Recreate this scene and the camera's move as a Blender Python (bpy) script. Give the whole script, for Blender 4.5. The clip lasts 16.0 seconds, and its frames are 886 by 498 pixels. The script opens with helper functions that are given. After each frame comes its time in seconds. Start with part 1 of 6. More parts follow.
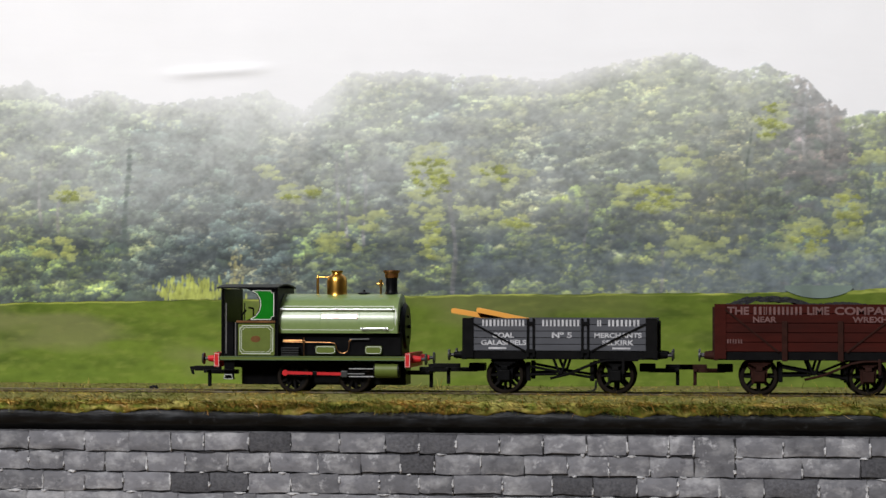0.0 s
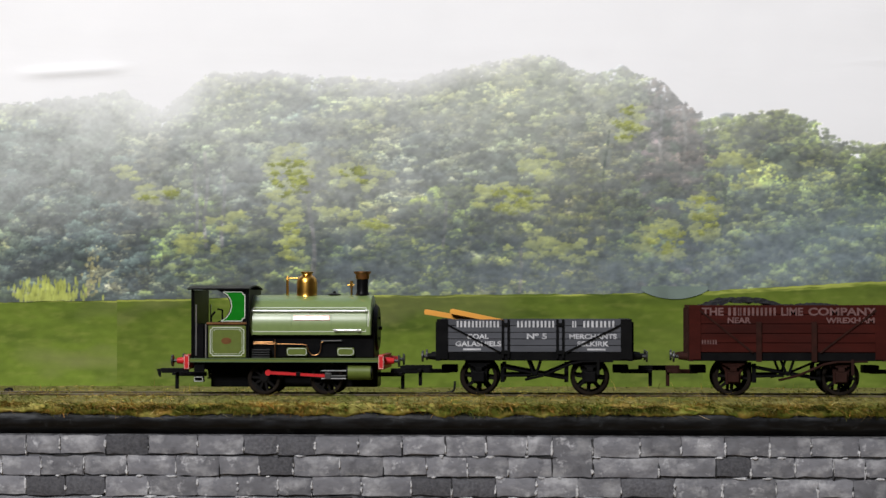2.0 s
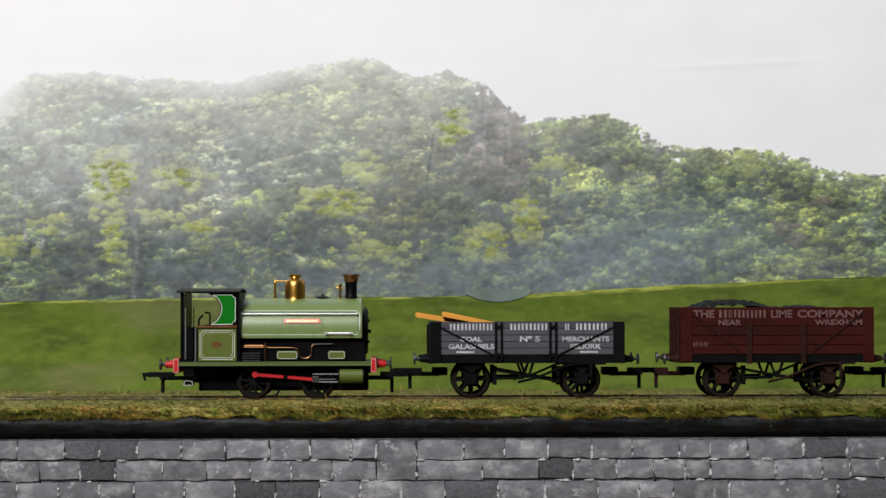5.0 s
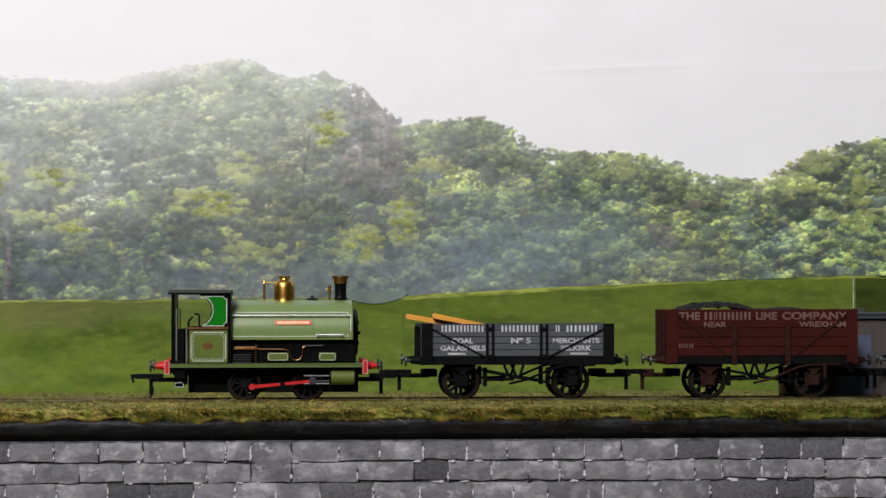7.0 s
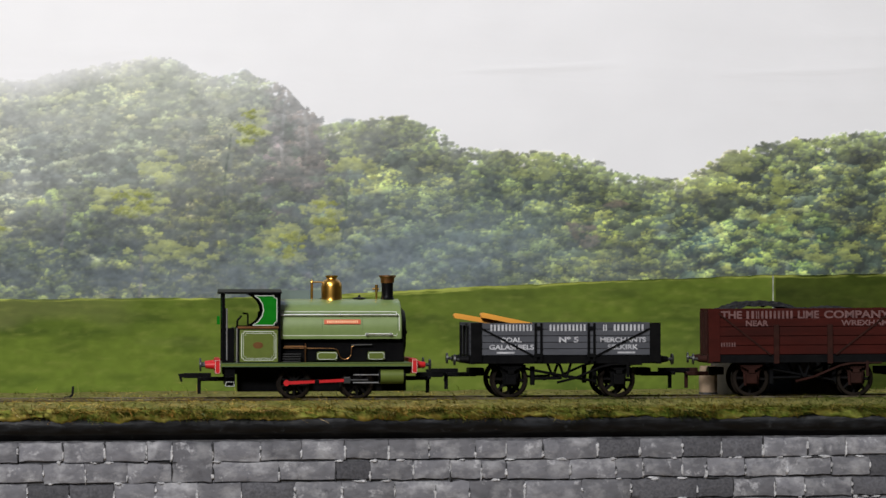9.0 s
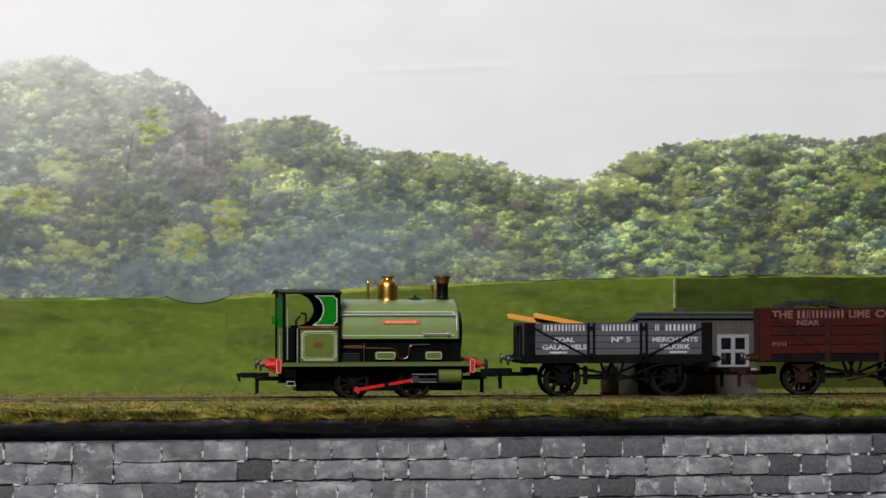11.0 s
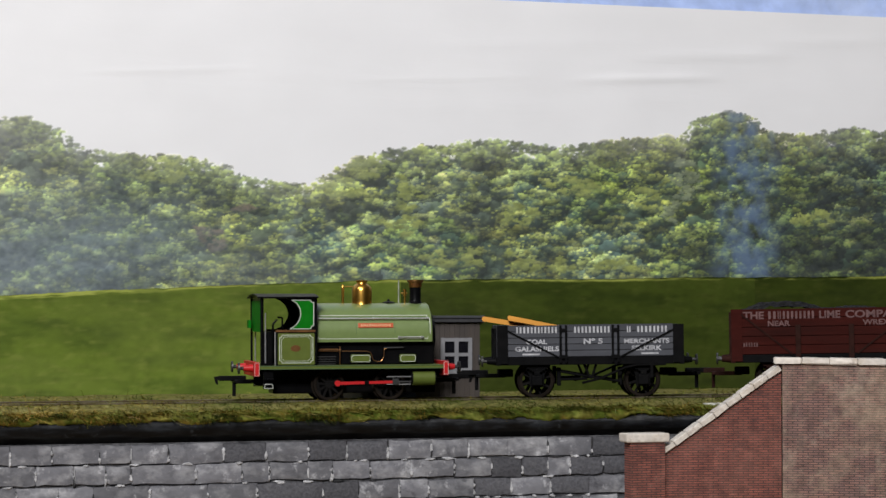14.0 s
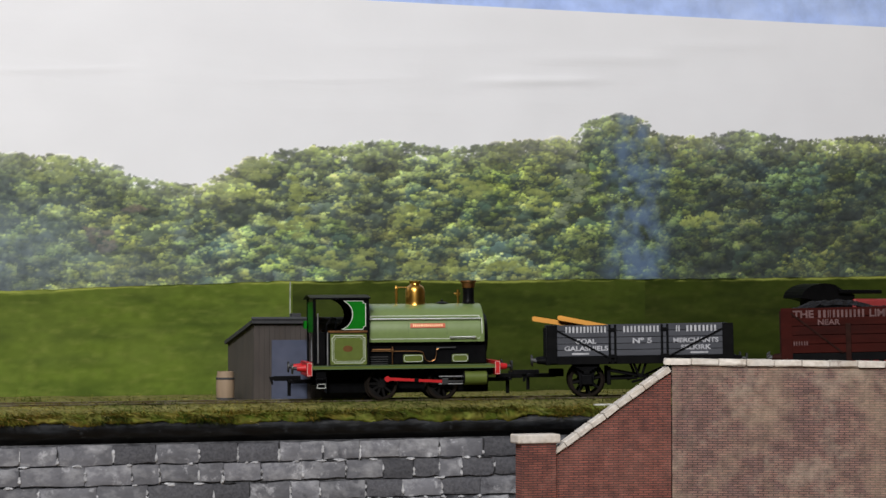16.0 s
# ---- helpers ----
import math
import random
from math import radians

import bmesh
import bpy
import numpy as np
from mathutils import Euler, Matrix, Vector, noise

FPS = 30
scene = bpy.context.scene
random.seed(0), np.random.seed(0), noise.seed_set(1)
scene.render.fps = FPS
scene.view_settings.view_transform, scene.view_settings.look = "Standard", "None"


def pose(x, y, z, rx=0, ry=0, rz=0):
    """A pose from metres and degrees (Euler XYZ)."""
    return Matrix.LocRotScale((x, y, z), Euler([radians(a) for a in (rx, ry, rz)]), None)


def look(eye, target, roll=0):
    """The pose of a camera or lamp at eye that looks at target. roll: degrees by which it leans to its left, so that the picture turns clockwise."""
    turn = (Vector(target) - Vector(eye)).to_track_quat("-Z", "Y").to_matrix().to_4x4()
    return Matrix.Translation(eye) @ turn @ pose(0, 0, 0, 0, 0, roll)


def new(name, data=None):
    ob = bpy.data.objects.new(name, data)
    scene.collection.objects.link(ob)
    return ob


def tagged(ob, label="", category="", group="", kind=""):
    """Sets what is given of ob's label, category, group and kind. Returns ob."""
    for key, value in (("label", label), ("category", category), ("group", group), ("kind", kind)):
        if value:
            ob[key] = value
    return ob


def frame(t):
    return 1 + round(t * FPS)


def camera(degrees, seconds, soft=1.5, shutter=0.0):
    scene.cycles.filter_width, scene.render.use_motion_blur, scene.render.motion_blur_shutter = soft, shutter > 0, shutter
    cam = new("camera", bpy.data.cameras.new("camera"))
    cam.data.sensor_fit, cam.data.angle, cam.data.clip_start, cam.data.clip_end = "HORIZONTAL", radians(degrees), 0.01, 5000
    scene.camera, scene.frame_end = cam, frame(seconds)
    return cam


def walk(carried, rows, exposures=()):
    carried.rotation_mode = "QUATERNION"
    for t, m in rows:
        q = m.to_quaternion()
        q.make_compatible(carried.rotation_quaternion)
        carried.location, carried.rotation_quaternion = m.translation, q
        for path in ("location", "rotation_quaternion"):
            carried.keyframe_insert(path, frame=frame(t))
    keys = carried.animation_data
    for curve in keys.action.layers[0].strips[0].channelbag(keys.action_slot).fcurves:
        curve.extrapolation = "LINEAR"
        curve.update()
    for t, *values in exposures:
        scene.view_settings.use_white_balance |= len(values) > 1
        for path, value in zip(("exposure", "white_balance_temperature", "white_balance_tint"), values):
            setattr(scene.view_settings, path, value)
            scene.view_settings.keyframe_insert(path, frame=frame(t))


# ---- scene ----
EYE = 1.25                      # the lens's height over the hall floor
MM = 0.001                      # the layout is dimensioned in millimetres
cam = camera(23.41, 16.0, soft=1.5)
# the camera pans on its stand: seconds, degrees to the right, up, lean
PAN = [
    (0.0, -7.186, 1.375, 0.065),
    (0.5, -6.136, 1.408, 0.032),
    (1.0, -5.143, 1.415, 0.001),
    (1.5, -4.084, 1.410, -0.010),
    (2.0, -3.413, 1.408, 0.003),
    (2.5, -2.952, 1.401, 0.001),
    (3.0, -1.294, 1.407, 0.053),
    (3.5, -0.079, 1.435, -0.005),
    (6.0, 2.382, 1.508, -0.057),
    (6.5, 3.446, 1.521, -0.036),
    (7.0, 4.624, 1.530, -0.012),
    (7.5, 5.629, 1.533, -0.054),
    (8.0, 6.104, 1.519, -0.021),
    (10.5, 8.239, 1.519, -0.012),
    (11.0, 9.321, 1.518, 0.039),
    (11.5, 11.007, 1.539, 0.022),
    (12.0, 11.829, 1.569, 0.013),
    (12.5, 12.464, 1.571, 0.014),
    (13.0, 13.141, 1.593, 0.057),
    (13.5, 14.565, 1.589, 0.089),
    (14.0, 16.677, 1.628, 0.053),
    (14.5, 17.305, 1.649, 0.018),
    (15.0, 17.761, 1.662, 0.040),
    (15.5, 18.474, 1.662, 0.074),
    (16.0, 19.575, 1.668, 0.057),
]
walk(cam, [(t, pose(0, 0, EYE, 90 + up, -lean, -right)) for t, right, up, lean in PAN])

# the train's travel along the rails, in millimetres
TRAVEL = [
    (0.0, -85.2),
    (0.5, -75.5),
    (1.0, -65.8),
    (1.5, -56.5),
    (2.0, -46.9),
    (2.5, -37.7),
    (3.0, -28.2),
    (3.5, -19.3),
    (6.0, 27.7),
    (6.5, 37.6),
    (7.0, 47.2),
    (7.5, 56.3),
    (8.0, 65.3),
    (10.5, 127.2),
    (11.0, 141.8),
    (11.5, 156.8),
    (12.0, 170.9),
    (12.5, 185.5),
    (13.0, 200.3),
    (13.5, 215.5),
    (14.0, 231.3),
    (14.5, 246.9),
    (15.0, 262.1),
    (15.5, 277.6),
    (16.0, 293.4),
]

# the engine's cranks, in degrees on from upright; the wheels slip a little
CRANK_TURN = [(0.0, -62), (0.5, 55), (1.0, 168), (3.0, 630), (6.0, 1325), (7.0, 1552), (8.0, 1790), (12.0, 3010), (14.0, 3678), (16.0, 4360)]

# ---- light ----
world = bpy.data.worlds.new("hall_air")
world.use_nodes = True
world.node_tree.nodes["Background"].inputs[0].default_value = (0.9, 0.95, 1.0, 1)
world.node_tree.nodes["Background"].inputs[1].default_value = 0.05
scene.world = world


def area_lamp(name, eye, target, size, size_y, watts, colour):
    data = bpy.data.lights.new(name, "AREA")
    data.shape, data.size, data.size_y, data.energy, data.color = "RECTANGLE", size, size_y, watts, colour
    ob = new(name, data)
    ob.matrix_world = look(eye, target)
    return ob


# ceiling lights of the hall, and an unseen strip added to brighten the left
area_lamp("hall_light", (-0.62, -1.12, EYE + 1.15), (0.0, 0.8, EYE), 0.45, 0.30, 45, (0.99, 0.985, 1.0))
area_lamp("added_layout_light", (-0.40, 0.06, EYE + 0.80), (-0.12, 0.82, EYE + 0.02), 0.5, 0.12, 5.4, (1.0, 0.99, 0.985))
scene.view_settings.exposure = 0.0


# ---- materials ----
def material(name, colour, rough=0.6, metal=0.0, vary=0.25, grain=300.0, bump=0.15, dirt=None, dirt_amount=0.4,
             dirt_scale=60.0, coat=0.0, random_shift=0.0, stretch=(1, 1, 1)):
    """A surface with a fine grain, larger stains of another colour, bump, and a shift from piece to piece."""
    m = bpy.data.materials.new(name)
    m.use_nodes = True
    nt = m.node_tree
    n, ln = nt.nodes, nt.links
    b = n["Principled BSDF"]
    co = n.new("ShaderNodeTexCoord")
    mp = n.new("ShaderNodeMapping")
    mp.inputs["Scale"].default_value = stretch
    ln.new(co.outputs["Object"], mp.inputs[0])
    fine = n.new("ShaderNodeTexNoise")
    fine.inputs["Scale"].default_value, fine.inputs["Detail"].default_value = grain, 5
    big = n.new("ShaderNodeTexNoise")
    big.inputs["Scale"].default_value, big.inputs["Detail"].default_value = dirt_scale, 6
    big.inputs["Roughness"].default_value = 0.65
    for t in (fine, big):
        ln.new(mp.outputs[0], t.inputs["Vector"])
    dark = tuple(c * (1 - vary) for c in colour)
    lite = tuple(min(1, c * (1 + vary)) for c in colour)
    ramp = n.new("ShaderNodeValToRGB")
    ramp.color_ramp.elements[0].position, ramp.color_ramp.elements[1].position = 0.3, 0.7
    ramp.color_ramp.elements[0].color, ramp.color_ramp.elements[1].color = (*dark, 1), (*lite, 1)
    ln.new(fine.outputs[0], ramp.inputs[0])
    out = ramp.outputs[0]
    if dirt is not None:
        mask = n.new("ShaderNodeMapRange")
        mask.inputs[1].default_value, mask.inputs[2].default_value, mask.inputs[4].default_value = 0.48, 0.68, dirt_amount
        ln.new(big.outputs[0], mask.inputs[0])
        mix = n.new("ShaderNodeMix")
        mix.data_type = "RGBA"
        ln.new(mask.outputs[0], mix.inputs[0])
        ln.new(out, mix.inputs[6])
        mix.inputs[7].default_value = (*dirt, 1)
        out = mix.outputs[2]
    if random_shift:
        info = n.new("ShaderNodeObjectInfo")
        shift = n.new("ShaderNodeMapRange")
        shift.inputs[3].default_value, shift.inputs[4].default_value = 1 - random_shift, 1 + random_shift
        ln.new(info.outputs["Random"], shift.inputs[0])
        hsv = n.new("ShaderNodeHueSaturation")
        ln.new(shift.outputs[0], hsv.inputs["Value"])
        ln.new(out, hsv.inputs["Color"])
        out = hsv.outputs[0]
    ln.new(out, b.inputs["Base Color"])
    b.inputs["Metallic"].default_value = metal
    rg = n.new("ShaderNodeMapRange")
    rg.inputs[3].default_value, rg.inputs[4].default_value = max(0.05, rough - 0.12), min(1, rough + 0.12)
    ln.new(big.outputs[0], rg.inputs[0])
    ln.new(rg.outputs[0], b.inputs["Roughness"])
    if coat:
        b.inputs["Coat Weight"].default_value, b.inputs["Coat Roughness"].default_value = coat, 0.2
    if bump:
        bp = n.new("ShaderNodeBump")
        bp.inputs["Strength"].default_value, bp.inputs["Distance"].default_value = bump, 0.0004
        ln.new(fine.outputs[0], bp.inputs["Height"])
        ln.new(bp.outputs[0], b.inputs["Normal"])
    return m


def crisp(m, level):
    """Sets how much a dull surface glints."""
    m.node_tree.nodes["Principled BSDF"].inputs["Specular IOR Level"].default_value = level
    return m


def vertex_paint(name, rough=0.9, bump=0.0, translucent=0.0):
    """Takes its colour from the mesh's own colour layer 'print': printed paper, dyed fibres."""
    m = bpy.data.materials.new(name)
    m.use_nodes = True
    n, ln = m.node_tree.nodes, m.node_tree.links
    b = n["Principled BSDF"]
    at = n.new("ShaderNodeAttribute")
    at.attribute_name = "print"
    ln.new(at.outputs["Color"], b.inputs["Base Color"])
    b.inputs["Roughness"].default_value = rough
    b.inputs["Specular IOR Level"].default_value = 0.04
    if bump:
        no = n.new("ShaderNodeTexNoise")
        no.inputs["Scale"].default_value = 22
        bp = n.new("ShaderNodeBump")
        bp.inputs["Strength"].default_value, bp.inputs["Distance"].default_value = bump, 0.002
        ln.new(no.outputs[0], bp.inputs["Height"])
        ln.new(bp.outputs[0], b.inputs["Normal"])
    return m


STONE = material("grey_stone", (0.134, 0.134, 0.147), 0.85, vary=0.16, grain=420, bump=1.0, dirt=(0.50, 0.50, 0.51), dirt_amount=0.42, dirt_scale=150, random_shift=0.22, stretch=(0.7, 1, 1))
def speckle(m, colour, scale, low, high, amount):
    """Adds crisp worn flecks of another colour over a material."""
    n, ln = m.node_tree.nodes, m.node_tree.links
    b = n["Principled BSDF"]
    under = b.inputs["Base Color"].links[0].from_socket
    co = n.new("ShaderNodeTexCoord")
    fleck = n.new("ShaderNodeTexNoise")
    fleck.inputs["Scale"].default_value, fleck.inputs["Detail"].default_value, fleck.inputs["Roughness"].default_value = scale, 8, 0.72
    ln.new(co.outputs["Object"], fleck.inputs["Vector"])
    mask = n.new("ShaderNodeMapRange")
    mask.inputs[1].default_value, mask.inputs[2].default_value, mask.inputs[4].default_value = low, high, amount
    ln.new(fleck.outputs[0], mask.inputs[0])
    mix = n.new("ShaderNodeMix")
    mix.data_type = "RGBA"
    ln.new(mask.outputs[0], mix.inputs[0])
    ln.new(under, mix.inputs[6])
    mix.inputs[7].default_value = (*colour, 1)
    ln.new(mix.outputs[2], b.inputs["Base Color"])
    return m


speckle(STONE, (0.62, 0.62, 0.64), 190, 0.57, 0.67, 0.48)
speckle(STONE, (0.035, 0.035, 0.042), 130, 0.58, 0.70, 0.7)
STONE_DARK = material("sooty_shaded_stone", (0.07, 0.07, 0.078), 0.85, vary=0.3, grain=1100, bump=0.8, dirt=(0.12, 0.12, 0.125), dirt_amount=0.4, dirt_scale=500, random_shift=0.2)
MORTAR = material("grey_mortar", (0.10, 0.10, 0.106), 0.95, vary=0.5, grain=500, bump=0.6, dirt=(0.03, 0.03, 0.034), dirt_amount=0.9, dirt_scale=120)
MORTAR_WHITE = material("white_mortar", (0.42, 0.42, 0.43), 0.95, vary=0.35, grain=900, bump=0.8, dirt=(0.2, 0.2, 0.21), dirt_amount=0.8, dirt_scale=300)
SOOT = material("soot", (0.022, 0.022, 0.024), 0.95, vary=0.4, grain=900, bump=0.5)
BLACK_EDGE = material("black_painted_edge", (0.0028, 0.0031, 0.0038), 0.5, vary=0.7, grain=420, bump=1.0, dirt=(0.018, 0.021, 0.025), dirt_amount=0.6, dirt_scale=420, stretch=(0.25, 1, 1.3))
speckle(BLACK_EDGE, (0.075, 0.085, 0.095), 260, 0.60, 0.72, 0.5)
crisp(BLACK_EDGE, 0.22)
EARTH = material("track_bed_earth", (0.17, 0.155, 0.055), 0.95, vary=0.5, grain=350, bump=0.8, dirt=(0.12, 0.14, 0.03), dirt_amount=0.8, dirt_scale=70)
RAIL = material("worn_rail", (0.20, 0.15, 0.12), 0.42, metal=0.85, vary=0.3, grain=300, dirt=(0.45, 0.42, 0.38), dirt_amount=0.6)
SLEEPER = material("sleeper", (0.06, 0.045, 0.035), 0.9, vary=0.4, grain=300, bump=0.5)
PLAIN_WALL = material("hall_wall_paint", (0.55, 0.54, 0.52), 0.9, vary=0.04, grain=30, bump=0.05)
CEILING = material("hall_ceiling_paint", (0.75, 0.75, 0.74), 0.9, vary=0.03, grain=30, bump=0.05)
CARPET = material("hall_carpet", (0.12, 0.12, 0.13), 1.0, vary=0.3, grain=120, bump=0.3)
BOARD = material("baseboard_ply", (0.3, 0.22, 0.13), 0.8, vary=0.2, grain=60, bump=0.1, stretch=(0.2, 1, 1))
crisp(STONE, 0.2), crisp(STONE_DARK, 0.2), crisp(MORTAR, 0.1), crisp(EARTH, 0.05)
BLUE_CLOTH = material("blue_cloth", (0.42, 0.53, 0.82), 0.95, vary=0.12, grain=160, bump=0.5, dirt=(0.55, 0.64, 0.86), dirt_amount=0.5, dirt_scale=35)
COPING = speckle(material("pale_coping_stone", (0.6, 0.55, 0.49), 0.85, vary=0.15, grain=500, bump=0.6, dirt=(0.36, 0.28, 0.20), dirt_amount=0.6, dirt_scale=140, random_shift=0.1), (0.16, 0.10, 0.07), 150, 0.57, 0.68, 0.7)


def brick_material(name, brick_a, brick_b, mortar, stain, amount):
    """Small brick paper in courses of about 0.65 mm by 2.2 mm, stained with lime."""
    m = bpy.data.materials.new(name)
    m.use_nodes = True
    n, ln = m.node_tree.nodes, m.node_tree.links
    b = n["Principled BSDF"]
    co = n.new("ShaderNodeTexCoord")
    mp = n.new("ShaderNodeMapping")
    mp.inputs["Rotation"].default_value = (radians(90), 0, 0)
    ln.new(co.outputs["Object"], mp.inputs[0])
    br = n.new("ShaderNodeTexBrick")
    br.inputs["Color1"].default_value, br.inputs["Color2"].default_value, br.inputs["Mortar"].default_value = (*brick_a, 1), (*brick_b, 1), (*mortar, 1)
    br.inputs["Scale"].default_value = 1.0
    br.inputs["Brick Width"].default_value, br.inputs["Row Height"].default_value = 0.0034, 0.00080
    br.inputs["Mortar Size"].default_value, br.inputs["Mortar Smooth"].default_value = 0.00019, 0.25
    ln.new(mp.outputs[0], br.inputs["Vector"])
    big = n.new("ShaderNodeTexNoise")
    big.inputs["Scale"].default_value, big.inputs["Detail"].default_value, big.inputs["Roughness"].default_value = 26, 8, 0.7
    ln.new(co.outputs["Object"], big.inputs["Vector"])
    tone = n.new("ShaderNodeTexNoise")
    tone.inputs["Scale"].default_value, tone.inputs["Detail"].default_value = 240, 4
    ln.new(co.outputs["Object"], tone.inputs["Vector"])
    mask = n.new("ShaderNodeMapRange")
    mask.inputs[1].default_value, mask.inputs[2].default_value, mask.inputs[4].default_value = 0.46, 0.68, amount
    ln.new(big.outputs[0], mask.inputs[0])
    mix = n.new("ShaderNodeMix")
    mix.data_type = "RGBA"
    ln.new(mask.outputs[0], mix.inputs[0])
    ln.new(br.outputs[0], mix.inputs[6])
    mix.inputs[7].default_value = (*stain, 1)
    mul = n.new("ShaderNodeMix")
    mul.data_type, mul.blend_type = "RGBA", "MULTIPLY"
    mul.inputs[0].default_value = 0.7
    lift = n.new("ShaderNodeValToRGB")
    lift.color_ramp.elements[0].position, lift.color_ramp.elements[1].position = 0.25, 0.6
    lift.color_ramp.elements[0].color = (0.45, 0.43, 0.43, 1)
    ln.new(tone.outputs[0], lift.inputs[0])
    ln.new(mix.outputs[2], mul.inputs[6])
    ln.new(lift.outputs[0], mul.inputs[7])
    ln.new(mul.outputs[2], b.inputs["Base Color"])
    b.inputs["Roughness"].default_value = 0.85
    bp = n.new("ShaderNodeBump")
    bp.inputs["Strength"].default_value, bp.inputs["Distance"].default_value, bp.invert = 0.6, 0.0003, True
    ln.new(br.outputs["Fac"], bp.inputs["Height"])
    ln.new(bp.outputs[0], b.inputs["Normal"])
    return m


BRICK_RED = brick_material("red_brick", (0.30, 0.088, 0.062), (0.19, 0.056, 0.043), (0.06, 0.034, 0.028), (0.30, 0.16, 0.12), 0.35)
BRICK_LIMED = brick_material("limed_brick", (0.29, 0.15, 0.12), (0.19, 0.105, 0.095), (0.075, 0.055, 0.048), (0.50, 0.40, 0.27), 0.52)

speckle(BRICK_LIMED, (0.56, 0.47, 0.35), 34, 0.50, 0.70, 0.5)
speckle(BRICK_LIMED, (0.07, 0.045, 0.045), 210, 0.57, 0.68, 0.6)
speckle(BRICK_RED, (0.055, 0.028, 0.026), 190, 0.55, 0.68, 0.6)
speckle(BRICK_RED, (0.42, 0.25, 0.19), 120, 0.60, 0.72, 0.45)


# ---- the line of the layout: straight, then bending gently round towards the viewer ----
def bend(p):
    """Carries points (n, 3), in millimetres from the eye, of the straight plan onto the bent one."""
    p = np.asarray(p, float)
    a = np.degrees(np.arctan2(p[:, 0], p[:, 1]))
    over = np.clip(a - 11.0, 0, 22)
    k = np.exp(-0.000253 * over ** 2 - np.clip(a - 33.0, 0, 40) * 0.011)
    weight = np.clip((842.0 - p[:, 1]) / 80.0, 0, 1)
    return p * (1 - weight * (1 - k))[:, None]


# ---- building helpers: meshes are drawn in millimetres ----
def part(name, bm, mat, parent=None, label="", smooth=False, kind=""):
    """Links a bmesh, drawn in millimetres, as one mesh object, under a thing or a part."""
    bmesh.ops.scale(bm, vec=(MM, MM, MM), verts=bm.verts)
    bmesh.ops.recalc_face_normals(bm, faces=bm.faces)
    me = bpy.data.meshes.new(name)
    if smooth:
        for f in bm.faces:
            f.smooth = True
        for e in bm.edges:
            if len(e.link_faces) == 2 and e.calc_face_angle(0) > 0.7:
                e.smooth = False
    bm.to_mesh(me)
    bm.free()
    me.materials.append(mat)
    ob = new(name, me)
    ob.parent = parent
    return tagged(ob, label, "", "", kind)


def empty(name, m=Matrix()):
    ob = new(name)
    ob.matrix_world = m
    ob.empty_display_size = 0.01
    return ob


def block(bm, x0, x1, y0, y1, z0, z1, bevel=0.0):
    made = bmesh.ops.create_cube(bm, size=1.0)["verts"]
    bmesh.ops.scale(bm, vec=(x1 - x0, y1 - y0, z1 - z0), verts=made)
    bmesh.ops.translate(bm, vec=((x0 + x1) / 2, (y0 + y1) / 2, (z0 + z1) / 2), verts=made)
    if bevel:
        edges = list({e for v in made for e in v.link_edges})
        bmesh.ops.bevel(bm, geom=edges, offset=bevel, segments=2, affect="EDGES", profile=0.5)
    return bm


def tube(bm, a, b, r, r2=None, segs=12):
    """A capped rod or cone from a to b."""
    a, b = Vector(a), Vector(b)
    d = b - a
    m = Matrix.Translation((a + b) / 2) @ d.to_track_quat("Z", "Y").to_matrix().to_4x4()
    bmesh.ops.create_cone(bm, cap_ends=True, segments=segs, radius1=r, radius2=r if r2 is None else r2, depth=d.length, matrix=m)
    return bm


def pipe(bm, points, r, segs=8):
    for a, b in zip(points[:-1], points[1:]):
        tube(bm, a, b, r, segs=segs)
    return bm


def turned(bm, profile, x, y, segs=24, axis="Z"):
    """A body turned about an upright axis at (x, y), or about one along y at (x, z); profile of (radius, height)."""
    rings = []
    for r, h in profile:
        ring = []
        for i in range(segs):
            c, s = math.cos(2 * math.pi * i / segs) * r, math.sin(2 * math.pi * i / segs) * r
            ring.append(bm.verts.new((x + c, y + s, h) if axis == "Z" else (x + c, h, y + s)))
        rings.append(ring)
    for lo, hi in zip(rings[:-1], rings[1:]):
        for i in range(segs):
            bm.faces.new((lo[i], lo[(i + 1) % segs], hi[(i + 1) % segs], hi[i]))
    bm.faces.new(rings[0])
    bm.faces.new(rings[-1])
    return bm


def slab(bm, outline, y0, y1):
    """A plate cut to an outline of (x, z), from y0 to y1."""
    front = [bm.verts.new((x, y0, z)) for x, z in outline]
    back = [bm.verts.new((x, y1, z)) for x, z in outline]
    n = len(outline)
    for i in range(n):
        bm.faces.new((front[i], front[(i + 1) % n], back[(i + 1) % n], back[i]))
    made = [bm.faces.new(front), bm.faces.new(back)]
    for f in made:
        f.normal_update()
    bmesh.ops.triangulate(bm, faces=made)
    return bm


def band(bm, outline, width, y0, y1, closed=True):
    """A thin line painted along an outline of (x, z), with a little body."""
    n = len(outline)
    for i in range(n if closed else n - 1):
        a, b = Vector(outline[i]), Vector(outline[(i + 1) % n])
        d = (b - a).normalized()
        s = Vector((-d.y, d.x)) * width / 2
        e = d * width / 2
        slab(bm, [tuple(a - e + s), tuple(b + e + s), tuple(b + e - s), tuple(a - e - s)], y0, y1)
    return bm


